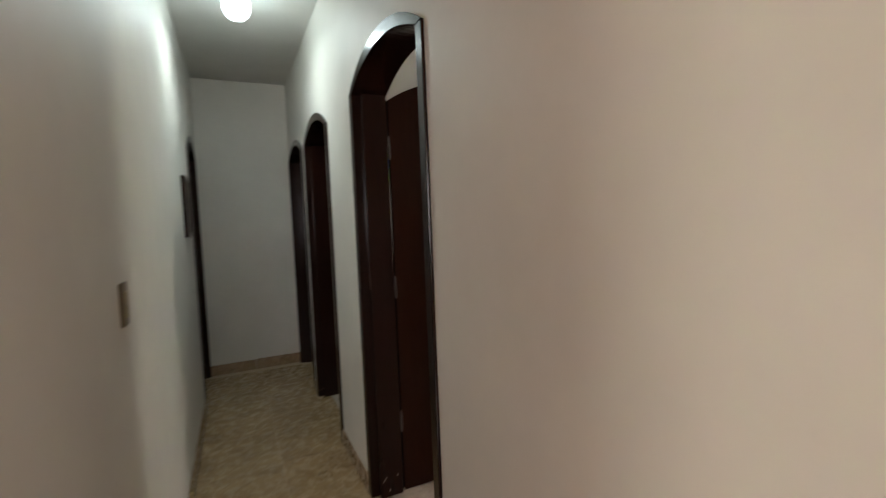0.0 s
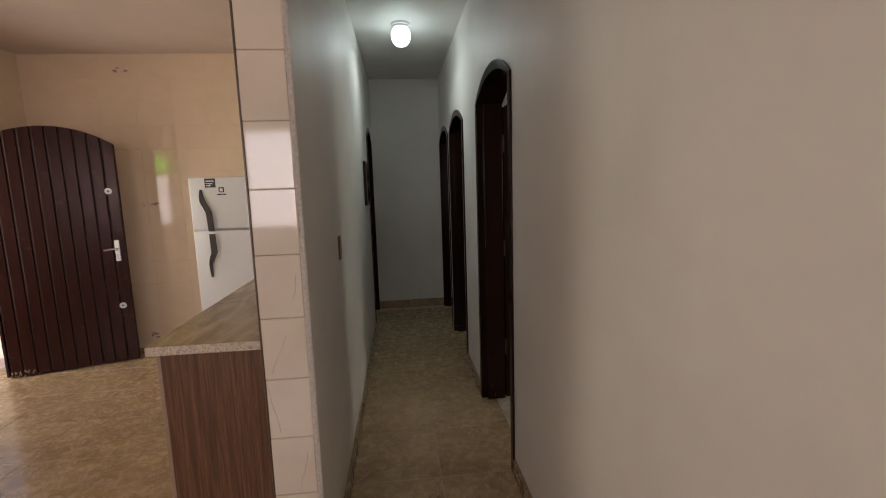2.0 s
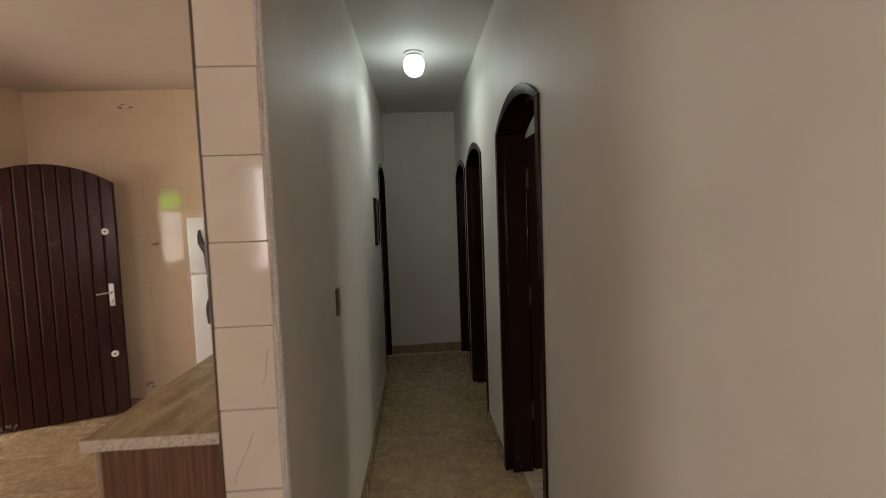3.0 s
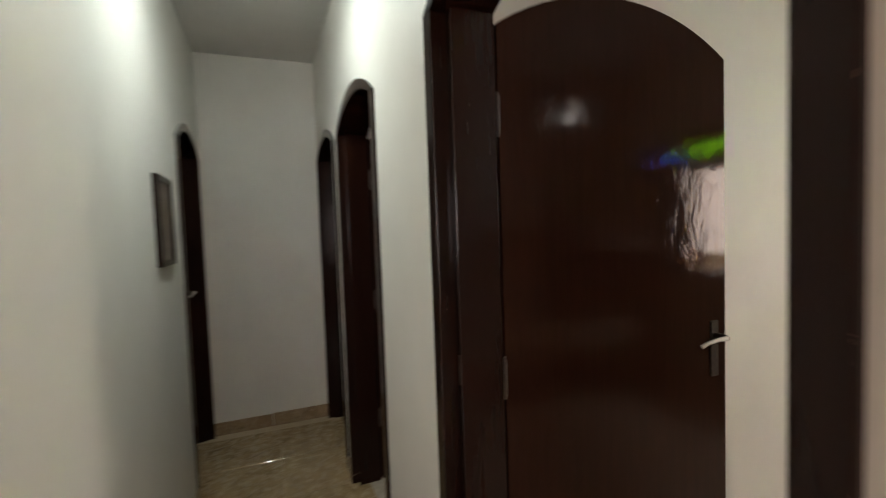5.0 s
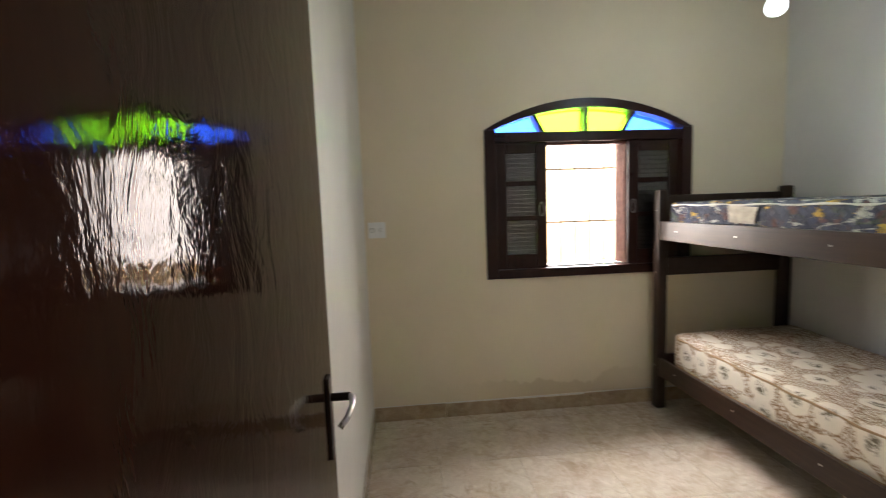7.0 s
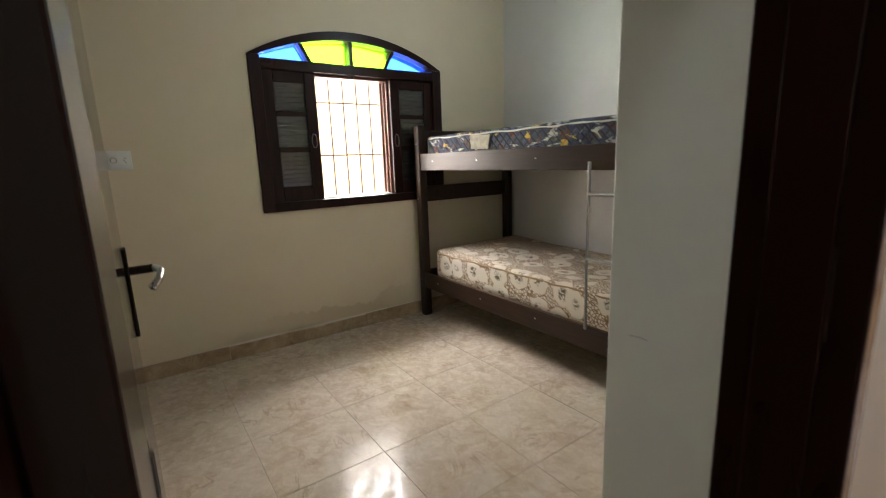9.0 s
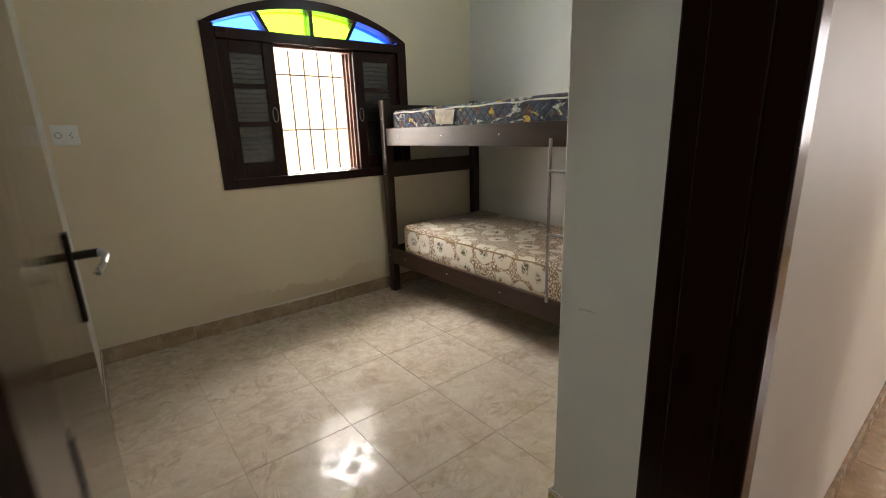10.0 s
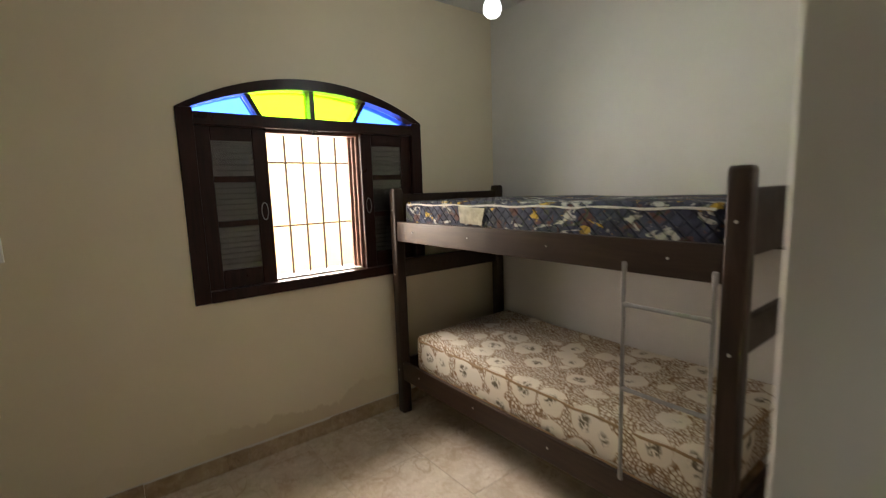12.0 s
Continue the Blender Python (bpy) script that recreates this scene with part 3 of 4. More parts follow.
def leaf(name, width, m, label, handle=True):
    """A flush arched door leaf: x from the hinge along the leaf, y its thickness towards the back, z up."""
    T = 0.036
    top = empty(name, 0, 0, 0, label, "door")
    bm = bmesh.new()
    n, sp, ri = 18, 1.902, 0.12
    poly = [(0, 0, 0.008), (width, 0, 0.008)]
    for i in range(n + 1):
        u = width * (1 - i / n)
        poly.append((u, 0, arc(u, 0, width, sp, ri)))
    prism(bm, poly, (0, T, 0))
    sharp = [e for e in bm.edges if e.calc_face_angle(0) > 0.5]
    bmesh.ops.bevel(bm, geom=sharp, offset=0.004, segments=2, profile=0.5, affect="EDGES")
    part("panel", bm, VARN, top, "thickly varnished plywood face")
    for z in HINGES:
        bm = bmesh.new()
        for k in range(3):
            tube(bm, [(-0.004, -0.003, z - 0.046 + 0.031 * k), (-0.004, -0.003, z - 0.017 + 0.031 * k)], 0.006, 10)
        tube(bm, [(-0.004, -0.003, z - 0.054), (-0.004, -0.003, z + 0.054)], 0.004, 8)
        part("hinge", bm, HINGEM, top, "tarnished paint-flecked hinge")
    if handle:
        hx = width - 0.055
        for s, y0 in ((-1, 0.0), (1, T)):
            bm = bmesh.new()
            box(bm, hx - 0.017, hx + 0.017, min(y0, y0 + s * 0.006), max(y0, y0 + s * 0.006), 0.903, 1.082, bevel=0.002)
            plate = part("handle_plate", bm, BRONZE, top, "long dark bronze lock plate")
            bm = bmesh.new()
            yy = y0 + s * 0.052
            tube(bm, [(hx, y0, 1.035), (hx, yy - s * 0.006, 1.035)], 0.0085, 10)
            part("shank", bm, BRONZE, plate, smooth=True)
            bm = bmesh.new()
            tube(bm, [(hx + 0.004, yy - s * 0.010, 1.035), (hx - 0.008, yy, 1.035), (hx - 0.05, yy + s * 0.004, 1.038), (hx - 0.09, yy - s * 0.002, 1.030), (hx - 0.100, yy - s * 0.016, 1.016)],
                 [0.0085, 0.0078, 0.006, 0.006, 0.0065], 10)
            part("lever", bm, STEEL, plate, "polished steel lever", smooth=True)
        bm = bmesh.new()
        box(bm, width, width + 0.002, 0.010, 0.028, 0.93, 1.14)
        part("latch_plate", bm, BRONZE, top)
    top.matrix_world = m
    return top


HINGES = (0.36, 1.02, 1.68)
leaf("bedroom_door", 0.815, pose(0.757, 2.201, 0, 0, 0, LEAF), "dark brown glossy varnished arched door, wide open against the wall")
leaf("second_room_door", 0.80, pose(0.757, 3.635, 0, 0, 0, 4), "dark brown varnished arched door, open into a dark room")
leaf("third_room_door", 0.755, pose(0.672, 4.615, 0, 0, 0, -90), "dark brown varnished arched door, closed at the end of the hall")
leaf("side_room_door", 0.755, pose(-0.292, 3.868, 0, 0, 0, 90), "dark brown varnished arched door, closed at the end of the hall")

def flecks(name, mat, label, parent, x0, x1, y0, y1, z0, z1, n, size, seed):
    """Small irregular chips strewn along an edge."""
    r = random.Random(seed)
    bm = bmesh.new()
    for _ in range(n):
        x, y, z = r.uniform(x0, x1), r.uniform(y0, y1), z0 + (z1 - z0) * r.betavariate(1.3, 1.3)
        h, w = size * r.uniform(0.5, 2.2), size * r.uniform(0.25, 0.6)
        box(bm, x - w, x + w, y - w, y + w, z - h, z + h, bevel=w * 0.3)
    return part(name, bm, mat, parent, label)


CHIP = plain("bare_reddish_wood", (0.11, 0.045, 0.028), 0.6, scale=60, vary=0.5)
PALE = plain("pale_paint_fleck", (0.42, 0.36, 0.30), 0.7)
f1 = bpy.data.objects["door_frame_1"]
flecks("chipped_edge", CHIP, "chipped varnish showing reddish wood", f1, 0.5908, 0.5915, 1.4008, 1.4025, 0.55, 1.75, 60, 0.0014, 3)
flecks("chipped_edge", CHIP, "chipped varnish showing reddish wood", f1, 0.5908, 0.5915, 2.2232, 2.2245, 0.5, 1.7, 18, 0.0012, 5)
flecks("paint_fleck", PALE, "pale paint flecks at the foot of the jamb", f1, 0.64, 0.74, 2.1932, 2.1945, 0.02, 0.10, 4, 0.003, 6)
for k, nm in enumerate(("door_frame_2", "door_frame_3")):
    fo = bpy.data.objects[nm]
    flecks("paint_fleck", PALE, "pale paint flecks at the foot of the jamb", fo, 0.60, 0.74, DOORS[k + 1][1] - 0.0495, DOORS[k + 1][1] - 0.0478, 0.02, 0.08, 4, 0.003, 8 + k)
RAW = plain("raw_brown_wood", (0.045, 0.021, 0.010), 0.7, scale=25, vary=0.5)
bm = bmesh.new()
box(bm, 0.6295, 0.6345, 2.1955, 2.2090, 1.022, 1.094, bevel=0.0008)
wp = part("bare_patch", bm, RAW, f1, "bare brown wood where a hinge was moved")
bm = bmesh.new()
tube(bm, [(0.6288, 2.2035, 1.084), (0.632, 2.2035, 1.084)], 0.0024, 10)
part("screw_hole", bm, GAP, wp)

# strike plate and worn wood on the near jambs
bm = bmesh.new()
box(bm, 0.63, 0.70, 1.446, 1.4485, 0.97, 1.10, bevel=0.001)
tagged(obj("strike_plate", bm, BRONZE), "dark bronze strike plate on the door jamb", "strike plate")

# ---- hall ----


def globe_lamp(x, y, ztop, label):
    top = empty("ceiling_lamp", x, y, ztop, label, "ceiling lamp")
    bm = bmesh.new()
    lathe(bm, [(0.068, 0.0), (0.068, -0.012), (0.054, -0.016), (0.054, -0.030), (0.050, -0.034)], (x, y, ztop))
    part("base", bm, PLASTIC, top, "stepped white plastic base", True)
    bm = bmesh.new()
    n = 40
    prof = [(0.052, -0.030), (0.062, -0.042), (0.071, -0.064), (0.0735, -0.088), (0.070, -0.112), (0.060, -0.136), (0.042, -0.155), (0.017, -0.165)]
    rings = [[bm.verts.new((x + (r + 0.0012 * (k % 2)) * math.cos(2 * math.pi * k / n), y + (r + 0.0012 * (k % 2)) * math.sin(2 * math.pi * k / n), ztop + z)) for k in range(n)] for r, z in prof]
    for p, q in zip(rings, rings[1:]):
        for k in range(n):
            bm.faces.new((p[k], p[(k + 1) % n], q[(k + 1) % n], q[k]))
    bm.faces.new(rings[-1])
    globe = part("globe", bm, GLOBEM, top, "ribbed frosted glass globe, lit cold white", True)
    globe.visible_shadow = False
    return top


globe_lamp(0.163, 2.96, HTOP, "white globe ceiling lamp, lit, on the hall ceiling")


def switch(name, x, y, z, axis, w, h, mat, label, keys, keymat=None):
    """A wall plate: axis says which way its face looks."""
    top = empty(name, x, y, z, label, "switch")

    def bx(bm, u0, u1, d0, d1, z0, z1, bev):
        s = 1 if axis[0] == "+" else -1
        d0, d1 = sorted((s * d0, s * d1))
        box(bm, *((x + d0, x + d1, y + u0, y + u1) if axis[1] == "x" else (x + u0, x + u1, y + d0, y + d1)), z + z0, z + z1, bevel=bev, seg=2)
    bm = bmesh.new()
    bx(bm, -w / 2, w / 2, 0, 0.009, -h / 2, h / 2, 0.003)
    part("plate", bm, mat, top)
    for (u, v, kw, kh) in keys:
        bm = bmesh.new()
        bx(bm, u - kw / 2, u + kw / 2, 0.007, 0.013, v - kh / 2, v + kh / 2, 0.002)
        part("key", bm, keymat or mat, top)
    return top


switch("light_switch", hall_west(1.56), 1.562, 1.15, "+x", 0.060, 0.112, SWITCHM, "brownish plastic light switch with two yellowed keys on the hall wall", [(0, 0.018, 0.026, 0.032), (0, -0.018, 0.026, 0.032)], KEYM)

panel_box = empty("fuse_box", hall_west(3.4), 3.41, 1.475, "brown wooden framed fuse box cover on the hall wall", "fuse box")
bm = bmesh.new()
box(bm, HALL_L - 0.01, hall_west(3.4) + 0.012, 3.285, 3.535, 1.30, 1.645, bevel=0.003)
part("door", bm, BROWNP, panel_box)
for k, b in enumerate(((3.27, 3.295, 1.285, 1.66), (3.525, 3.55, 1.285, 1.66), (3.295, 3.525, 1.285, 1.31), (3.295, 3.525, 1.635, 1.66))):
    bm = bmesh.new()
    box(bm, HALL_L - 0.01, hall_west(3.4) + 0.02, *b, bevel=0.003)
    part("border", bm, FRAMEV, panel_box)

# ---- bedroom window ----
WY0, WY1, WZ0, WSP, WRI = 0.056, 1.482, 0.929, 1.905, 0.195
win = empty("window_1", WX, 0.77, WZ0, "dark brown arched wooden window with coloured fanlight, slatted shutters slid open", "window", kind="structure")
FW = 0.075
X0 = WX - 0.015


def wpart(name, mat, boxes, label="", bevel=0.004, parent=None):
    bm = bmesh.new()
    for b in boxes:
        box(bm, *b, bevel=bevel, seg=2)
    return part(name, bm, mat, parent or win, label)


wpart("window_frame", WINWOOD, [(X0, X0 + 0.15, WY0, WY0 + FW, WZ0, WSP), (X0, X0 + 0.15, WY1 - FW, WY1, WZ0, WSP), (X0 - 0.004, X0 + 0.15, WY0 + FW, WY1 - FW, WZ0, WZ0 + 0.06)])
wpart("transom", WINWOOD, [(X0, X0 + 0.15, WY0 + FW, WY1 - FW, 1.825, 1.888)])
bm = bmesh.new()
arch_ring(bm, "y", X0, 0.15, WY0, WY1, WSP, WRI, 0.058, 24)
part("arched_head", bm, WINWOOD, win)
# fanlight: four panes between three bars
ZB, A0, A1, ARI = 1.888, WY0 + 0.058, WY1 - 0.058, WRI - 0.058
ztop = lambda u: arc(u, A0, A1, WSP, ARI)  # noqa: E731
for yb, yt in ((1.085, 1.145), (0.792, 0.792), (0.535, 0.460)):
    bm = bmesh.new()
    prism(bm, [(X0 + 0.02, yb - 0.013, ZB), (X0 + 0.02, yb + 0.013, ZB), (X0 + 0.02, yt + 0.013, ztop(yt)), (X0 + 0.02, yt - 0.013, ztop(yt))], (0.09, 0, 0))
    part("fanlight_bar", bm, WINWOOD, win)
for mat, lab, lo, hi in ((BLUE, "blue pressed glass", (0.116, 0.116), (0.522, 0.447)), (GREEN, "green pressed glass", (0.548, 0.473), (0.779, 0.779)),
                         (GREEN, "green pressed glass", (0.805, 0.805), (1.072, 1.132)), (BLUE, "blue pressed glass", (1.098, 1.158), (1.422, 1.422))):
    bm = bmesh.new()
    pts = [(lo[0], ZB), (hi[0], ZB)]
    for i in range(9):
        u = hi[1] + (lo[1] - hi[1]) * i / 8
        pts.append((u, ztop(u) - 0.0005))
    prism(bm, [(X0 + 0.075, u, z) for u, z in pts], (0.004, 0, 0))
    pane = part("pane", bm, mat, win, lab)
    pane.visible_shadow = False


def shutter(y0, y1, x0, label, handle_y, pane=True):
    """A slatted sash: stiles, three rails, and three fields of sloping slats."""
    x1, z0, z1 = x0 + 0.034, WZ0 + 0.058, 1.828
    bm = bmesh.new()
    st = 0.075
    box(bm, x0, x1, y0, y0 + st, z0, z1, bevel=0.004)
    box(bm, x0, x1, y1 - st, y1, z0, z1, bevel=0.004)
    zs = [z0 + 0.10, z0 + 0.345, z0 + 0.575, z1 - 0.075]
    sash = None
    for a, b in ((z0, zs[0]), (zs[1] - 0.02, zs[1] + 0.012), (zs[2] - 0.02, zs[2] + 0.012), (zs[3], z1)):
        box(bm, x0, x1, y0 + st, y1 - st, a, b, bevel=0.003)
    sash = part("sash", bm, WINWOOD, win, label)
    for f in range(3):
        lo, hi = zs[f] + (0.012 if f else 0), zs[f + 1] - (0.02 if f < 2 else 0)
        bm = bmesh.new()
        k = int((hi - lo) / 0.028)
        for i in range(k):
            z = lo + (hi - lo) * (i + 0.5) / k
            prism(bm, [(x0 + 0.010, y0 + st, z + 0.012), (x0 + 0.013, y0 + st, z + 0.015), (x0 + 0.032, y0 + st, z - 0.010), (x0 + 0.029, y0 + st, z - 0.013)], (0, y1 - y0 - 2 * st, 0))
        part("slats", bm, LOUVRE, sash, "greyish brown slats")
        bm = bmesh.new()
        box(bm, x0 + 0.005, x0 + 0.008, y0 + st, y1 - st, lo, hi)
        glass = part("pane", bm, CLEAR, sash, "clear glass over the slats")
        glass.visible_shadow = False
    bm = bmesh.new()
    hz = 1.385
    # unseen sheet added behind the slats to block daylight in their gaps
    backing = bmesh.new()
    box(backing, x0 + 0.0325, x0 + 0.0335, y0 + st - 0.01, y1 - st + 0.01, z0 + 0.02, z1 - 0.02)
    part("backing", backing, LOUVRE, sash)
    ring = [(x0 - 0.002, handle_y + 0.017 * math.cos(t), hz + 0.046 * math.sin(t)) for t in [2 * math.pi * i / 20 for i in range(21)]]
    tube(bm, ring, 0.003, 6)
    part("finger_pull", bm, DULL, sash, "oval metal finger pull")


shutter(1.06, 1.41, X0 + 0.028, "slatted wooden shutter sash", 1.098)
shutter(0.13, 0.495, X0 + 0.028, "slatted wooden shutter sash", 0.460)
# sash edges and track around the opening, with skylight in their colour
for k in range(3):
    wpart("sash_edge", LITWOOD, [(X0 + 0.066 + 0.026 * k, X0 + 0.088 + 0.026 * k, 0.485 + 0.012 * k, 0.510 + 0.014 * k, WZ0 + 0.06, 1.825)], bevel=0.003)
wpart("track", LITWOOD, [(X0 + 0.05, X0 + 0.15, 0.51, 1.06, 1.806, 1.828)], "reddish sliding track, coloured as if lit by the sky")
wpart("window_sill", PLASTIC, [(X0 + 0.07, X0 + 0.20, 0.51, 1.06, WZ0 + 0.06, WZ0 + 0.068)], "pale dusty inner sill", bevel=0.001)
wpart("latch", IRON, [(X0 + 0.008, X0 + 0.02, 0.775, 0.83, 1.817, 1.831), (X0 + 0.004, X0 + 0.012, 0.795, 0.808, 1.800, 1.825)], "small iron latch", bevel=0.002)

grille = empty("window_grille", WX + 0.11, 0.77, 0.99, "brown iron security grille outside the window", "window grille")
for i in range(7):
    y = 0.51 + 0.1045 * i
    bm = bmesh.new()
    box(bm, WX + 0.123, WX + 0.132, y - 0.0045, y + 0.0045, 0.94, 1.90)
    part("bar", bm, IRON, grille)
for z in (1.288, 1.652):
    bm = bmesh.new()
    box(bm, WX + 0.119, WX + 0.123, 0.06, 1.47, z - 0.0045, z + 0.0045)
    part("crossbar", bm, IRON, grille)

switch("wall_socket", WX, 2.196, 1.287, "-x", 0.111, 0.102, PLASTIC, "white double wall plate with a switch and a socket", [(-0.026, 0, 0.036, 0.05), (0.028, 0, 0.036, 0.05)])

sock = bpy.data.objects["wall_socket"]
bm = bmesh.new()
ring = [(WX - 0.0145, 2.224 + 0.014 * math.cos(a), 1.287 + 0.014 * math.sin(a)) for a in [2 * math.pi * k / 20 for k in range(21)]]
tube(bm, ring, 0.0016, 6)
part("knob_ring", bm, DULL, sock)
bm = bmesh.new()
for dy, dz in ((0.0, 0.011), (0.0, -0.011), (0.006, 0.0)):
    tube(bm, [(WX - 0.0148, 2.170 + dy, 1.287 + dz), (WX - 0.012, 2.170 + dy, 1.287 + dz)], 0.003, 8)
part("socket_holes", bm, GREYP, sock)

# ---- bunk bed ----
BX0, BX1, BY0, BY1 = 1.455, 3.435, -0.600, 0.357
bunk = empty("bunk_bed", 2.5, -0.15, 0, "dark brown wooden bunk bed with a metal ladder", "bunk bed")
PW = 0.066
for x in (BX0, BX1 - PW):
    for y in (BY0, BY1 - PW):
        bm = bmesh.new()
        ph = 1.524 if x < 2 else 1.496
        box(bm, x, x + PW, y, y + PW, 0, ph, bevel=0.010, seg=3)
        for v in bm.verts:
            if v.co.z > ph - 0.02:
                d = Vector((v.co.x - x - PW / 2, v.co.y - y - PW / 2))
                v.co.z -= 9.0 * d.length_squared
        part("post", bm, BUNKP, bunk, smooth=True)
for y in (BY0 + 0.012, BY1 - 0.034):
    for z0, z1 in ((0.236, 0.358), (1.155, 1.278)):
        bm = bmesh.new()
        box(bm, BX0 + PW, BX1 - PW, y, y + 0.026, z0, z1, bevel=0.004, seg=2)
        part("side_rail", bm, BUNKW, bunk)
for x in (BX0 + 0.020, BX1 - PW + 0.020):
    for z0, z1 in ((0.236, 0.37), (0.915, 1.035), (1.235, 1.448)):
        bm = bmesh.new()
        box(bm, x, x + 0.026, BY0 + PW, BY1 - PW, z0, z1, bevel=0.004, seg=2)
        part("end_board", bm, BUNKW, bunk)
for zz in (0.31, 1.215):
    for i in range(9):
        x = BX0 + 0.16 + i * (BX1 - BX0 - 0.40) / 8
        bm = bmesh.new()
        box(bm, x, x + 0.08, BY0 + 0.038, BY1 - 0.034, zz, zz + 0.018, bevel=0.002)
        part("bed_slat", bm, BUNKW, bunk)
for x, z in ((3.197, 1.22), (2.70, 1.22), (2.194, 1.22), (1.687, 1.22), (3.19, 0.305), (2.687, 0.305), (2.19, 0.305), (1.69, 0.305)):
    bm = bmesh.new()
    tube(bm, [(x, BY1 - 0.010, z), (x, BY1 - 0.004, z)], 0.0042, 10)
    part("bolt", bm, STEEL, bunk)
for x in (BX0 + PW / 2, BX1 - PW / 2):
    for z in (0.30, 0.94, 1.35):
        bm = bmesh.new()
        tube(bm, [(x, BY1 - 0.002, z), (x, BY1 + 0.003, z)], 0.005, 10)
        part("bolt", bm, STEEL, bunk)


def mattress(name, x0, x1, y0, y1, z0, z1, mat, label, sag, trim, rise=0.0):
    top = empty(name, (x0 + x1) / 2, (y0 + y1) / 2, z0, label, "mattress")
    bm = bmesh.new()
    nx, ny, nz = 64, 28, 6
    box(bm, x0, x1, y0, y1, z0, z1)
    for ax, cuts in ((0, nx), (1, ny), (2, nz)):
        es = [e for e in bm.edges if abs((e.verts[0].co - e.verts[1].co).normalized()[ax]) > 0.9]
        bmesh.ops.subdivide_edges(bm, edges=es, cuts=cuts, use_grid_fill=True)
    cx, cy, cz = (x0 + x1) / 2, (y0 + y1) / 2, (z0 + z1) / 2
    r = 0.035
    for v in bm.verts:
        p = v.co.copy()
        q = Vector((min(max(p.x, x0 + r), x1 - r), min(max(p.y, y0 + r), y1 - r), min(max(p.z, z0 + r), z1 - r)))
        d = p - q
        if d.length > 1e-6:
            v.co = q + d.normalized() * r
        if p.z > cz:
            n = noise.noise(Vector((p.x * 3.1, p.y * 3.3, 0.3))) * 0.007
            v.co.z += n + sag * math.sin(math.pi * (p.x - x0) / (x1 - x0)) * -1 * math.sin(math.pi * (p.y - y0) / (y1 - y0))
            v.co.z += rise * max(0.0, (p.x - 2.85) / (x1 - 2.85)) ** 0.7 * (1 - 0.6 * (p.y - y0) / (y1 - y0))
        v.co.y += noise.noise(Vector((p.x * 4.0, p.z * 6, 4.1))) * 0.005
    part("cover", bm, mat, top, smooth=True)
    for z in (z1 - 0.022, z0 + 0.022):
        bm = bmesh.new()
        e = 0.004
        loop = []
        for i in range(40):
            loop.append((x0 + r + (x1 - x0 - 2 * r) * i / 39, y1 + e - 0.008 + 0.004 * math.sin(i * 1.7), z + 0.003 * math.sin(i * 0.9)))
        for i in range(1, 12):
            loop.append((x1 + e - 0.008, y1 - r - (y1 - y0 - 2 * r) * i / 12, z))
        loop.reverse()
        for i in range(1, 12):
            loop.append((x0 - e + 0.008, y1 - r - (y1 - y0 - 2 * r) * i / 12, z + 0.002 * math.sin(i)))
        tube(bm, loop, 0.0055, 6)
        part("piping", bm, trim, top, "corded edge", smooth=True)
    return top


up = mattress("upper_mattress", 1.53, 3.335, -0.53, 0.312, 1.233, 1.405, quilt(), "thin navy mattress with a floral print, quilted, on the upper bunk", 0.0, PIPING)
bm = bmesh.new()
prism(bm, [(2.60, 0.318, 1.372), (2.80, 0.318, 1.378), (2.785, 0.319, 1.292), (2.62, 0.319, 1.286)], (0, 0.003, 0))
part("label", bm, LABEL, up, "worn cream maker's label sewn on the side")
mattress("lower_mattress", 1.53, 3.27, -0.53, 0.312, 0.328, 0.548, floral(), "cream mattress with an ochre flower pattern on the lower bunk", 0.030, OCHRE, 0.028)

ladder = empty("bunk_ladder", 1.68, 0.36, 0.34, "grey tubular metal ladder hung on the bunk bed", "ladder")
for x in (1.533, 1.831):
    bm = bmesh.new()
    tube(bm, [(x, 0.366, 0.365), (x, 0.366, 1.180)], 0.0075, 12)
    rail = part("ladder_rail", bm, DULL, ladder, smooth=True)
    for z in (0.373, 1.174):
        bm = bmesh.new()
        box(bm, x - 0.0085, x + 0.0085, 0.3575, 0.371, z - 0.022, z + 0.022, bevel=0.003)
        part("flattened_end", bm, DULL, rail)
for z in (0.720, 1.04):
    bm = bmesh.new()
    tube(bm, [(1.533, 0.366, z), (1.58, 0.368, z), (1.79, 0.368, z), (1.831, 0.366, z)], [0.0105, 0.0075, 0.0075, 0.0105], 12)
    part("rung", bm, DULL, ladder, smooth=True)

# bedroom bulb
bl = empty("ceiling_bulb", BED_LAMP[0], BED_LAMP[1], BTOP, "bare white bulb, lit, hanging on loose wires", "ceiling lamp")
bm = bmesh.new()
lathe(bm, [(0.010, 0.085), (0.017, 0.08), (0.018, 0.048)], BED_LAMP)
part("socket", bm, GREYP, bl, "dark lamp holder", True)
bm = bmesh.new()
lathe(bm, [(0.016, 0.050), (0.022, 0.040), (0.033, 0.024), (0.038, 0.008), (0.039, -0.007), (0.034, -0.022), (0.022, -0.034), (0.007, -0.039)], BED_LAMP)
globe = part("bulb", bm, GLOBEM, bl, "glowing frosted bulb", True)
globe.visible_shadow = False

for dx in (-0.016, 0.014):
    bm = bmesh.new()
    bx_, by_, bz_ = BED_LAMP
    tube(bm, [(bx_ + dx * 0.4, by_, bz_ + 0.07), (bx_ + dx * 2.4, by_ + 0.02, bz_ + 0.16), (bx_ + dx * 3.0, by_ - 0.015, bz_ + 0.28), (bx_ + dx, by_, BTOP - 0.01)], 0.0028, 6)
    part("wire", bm, GAP, bl, "loose black wire", True)

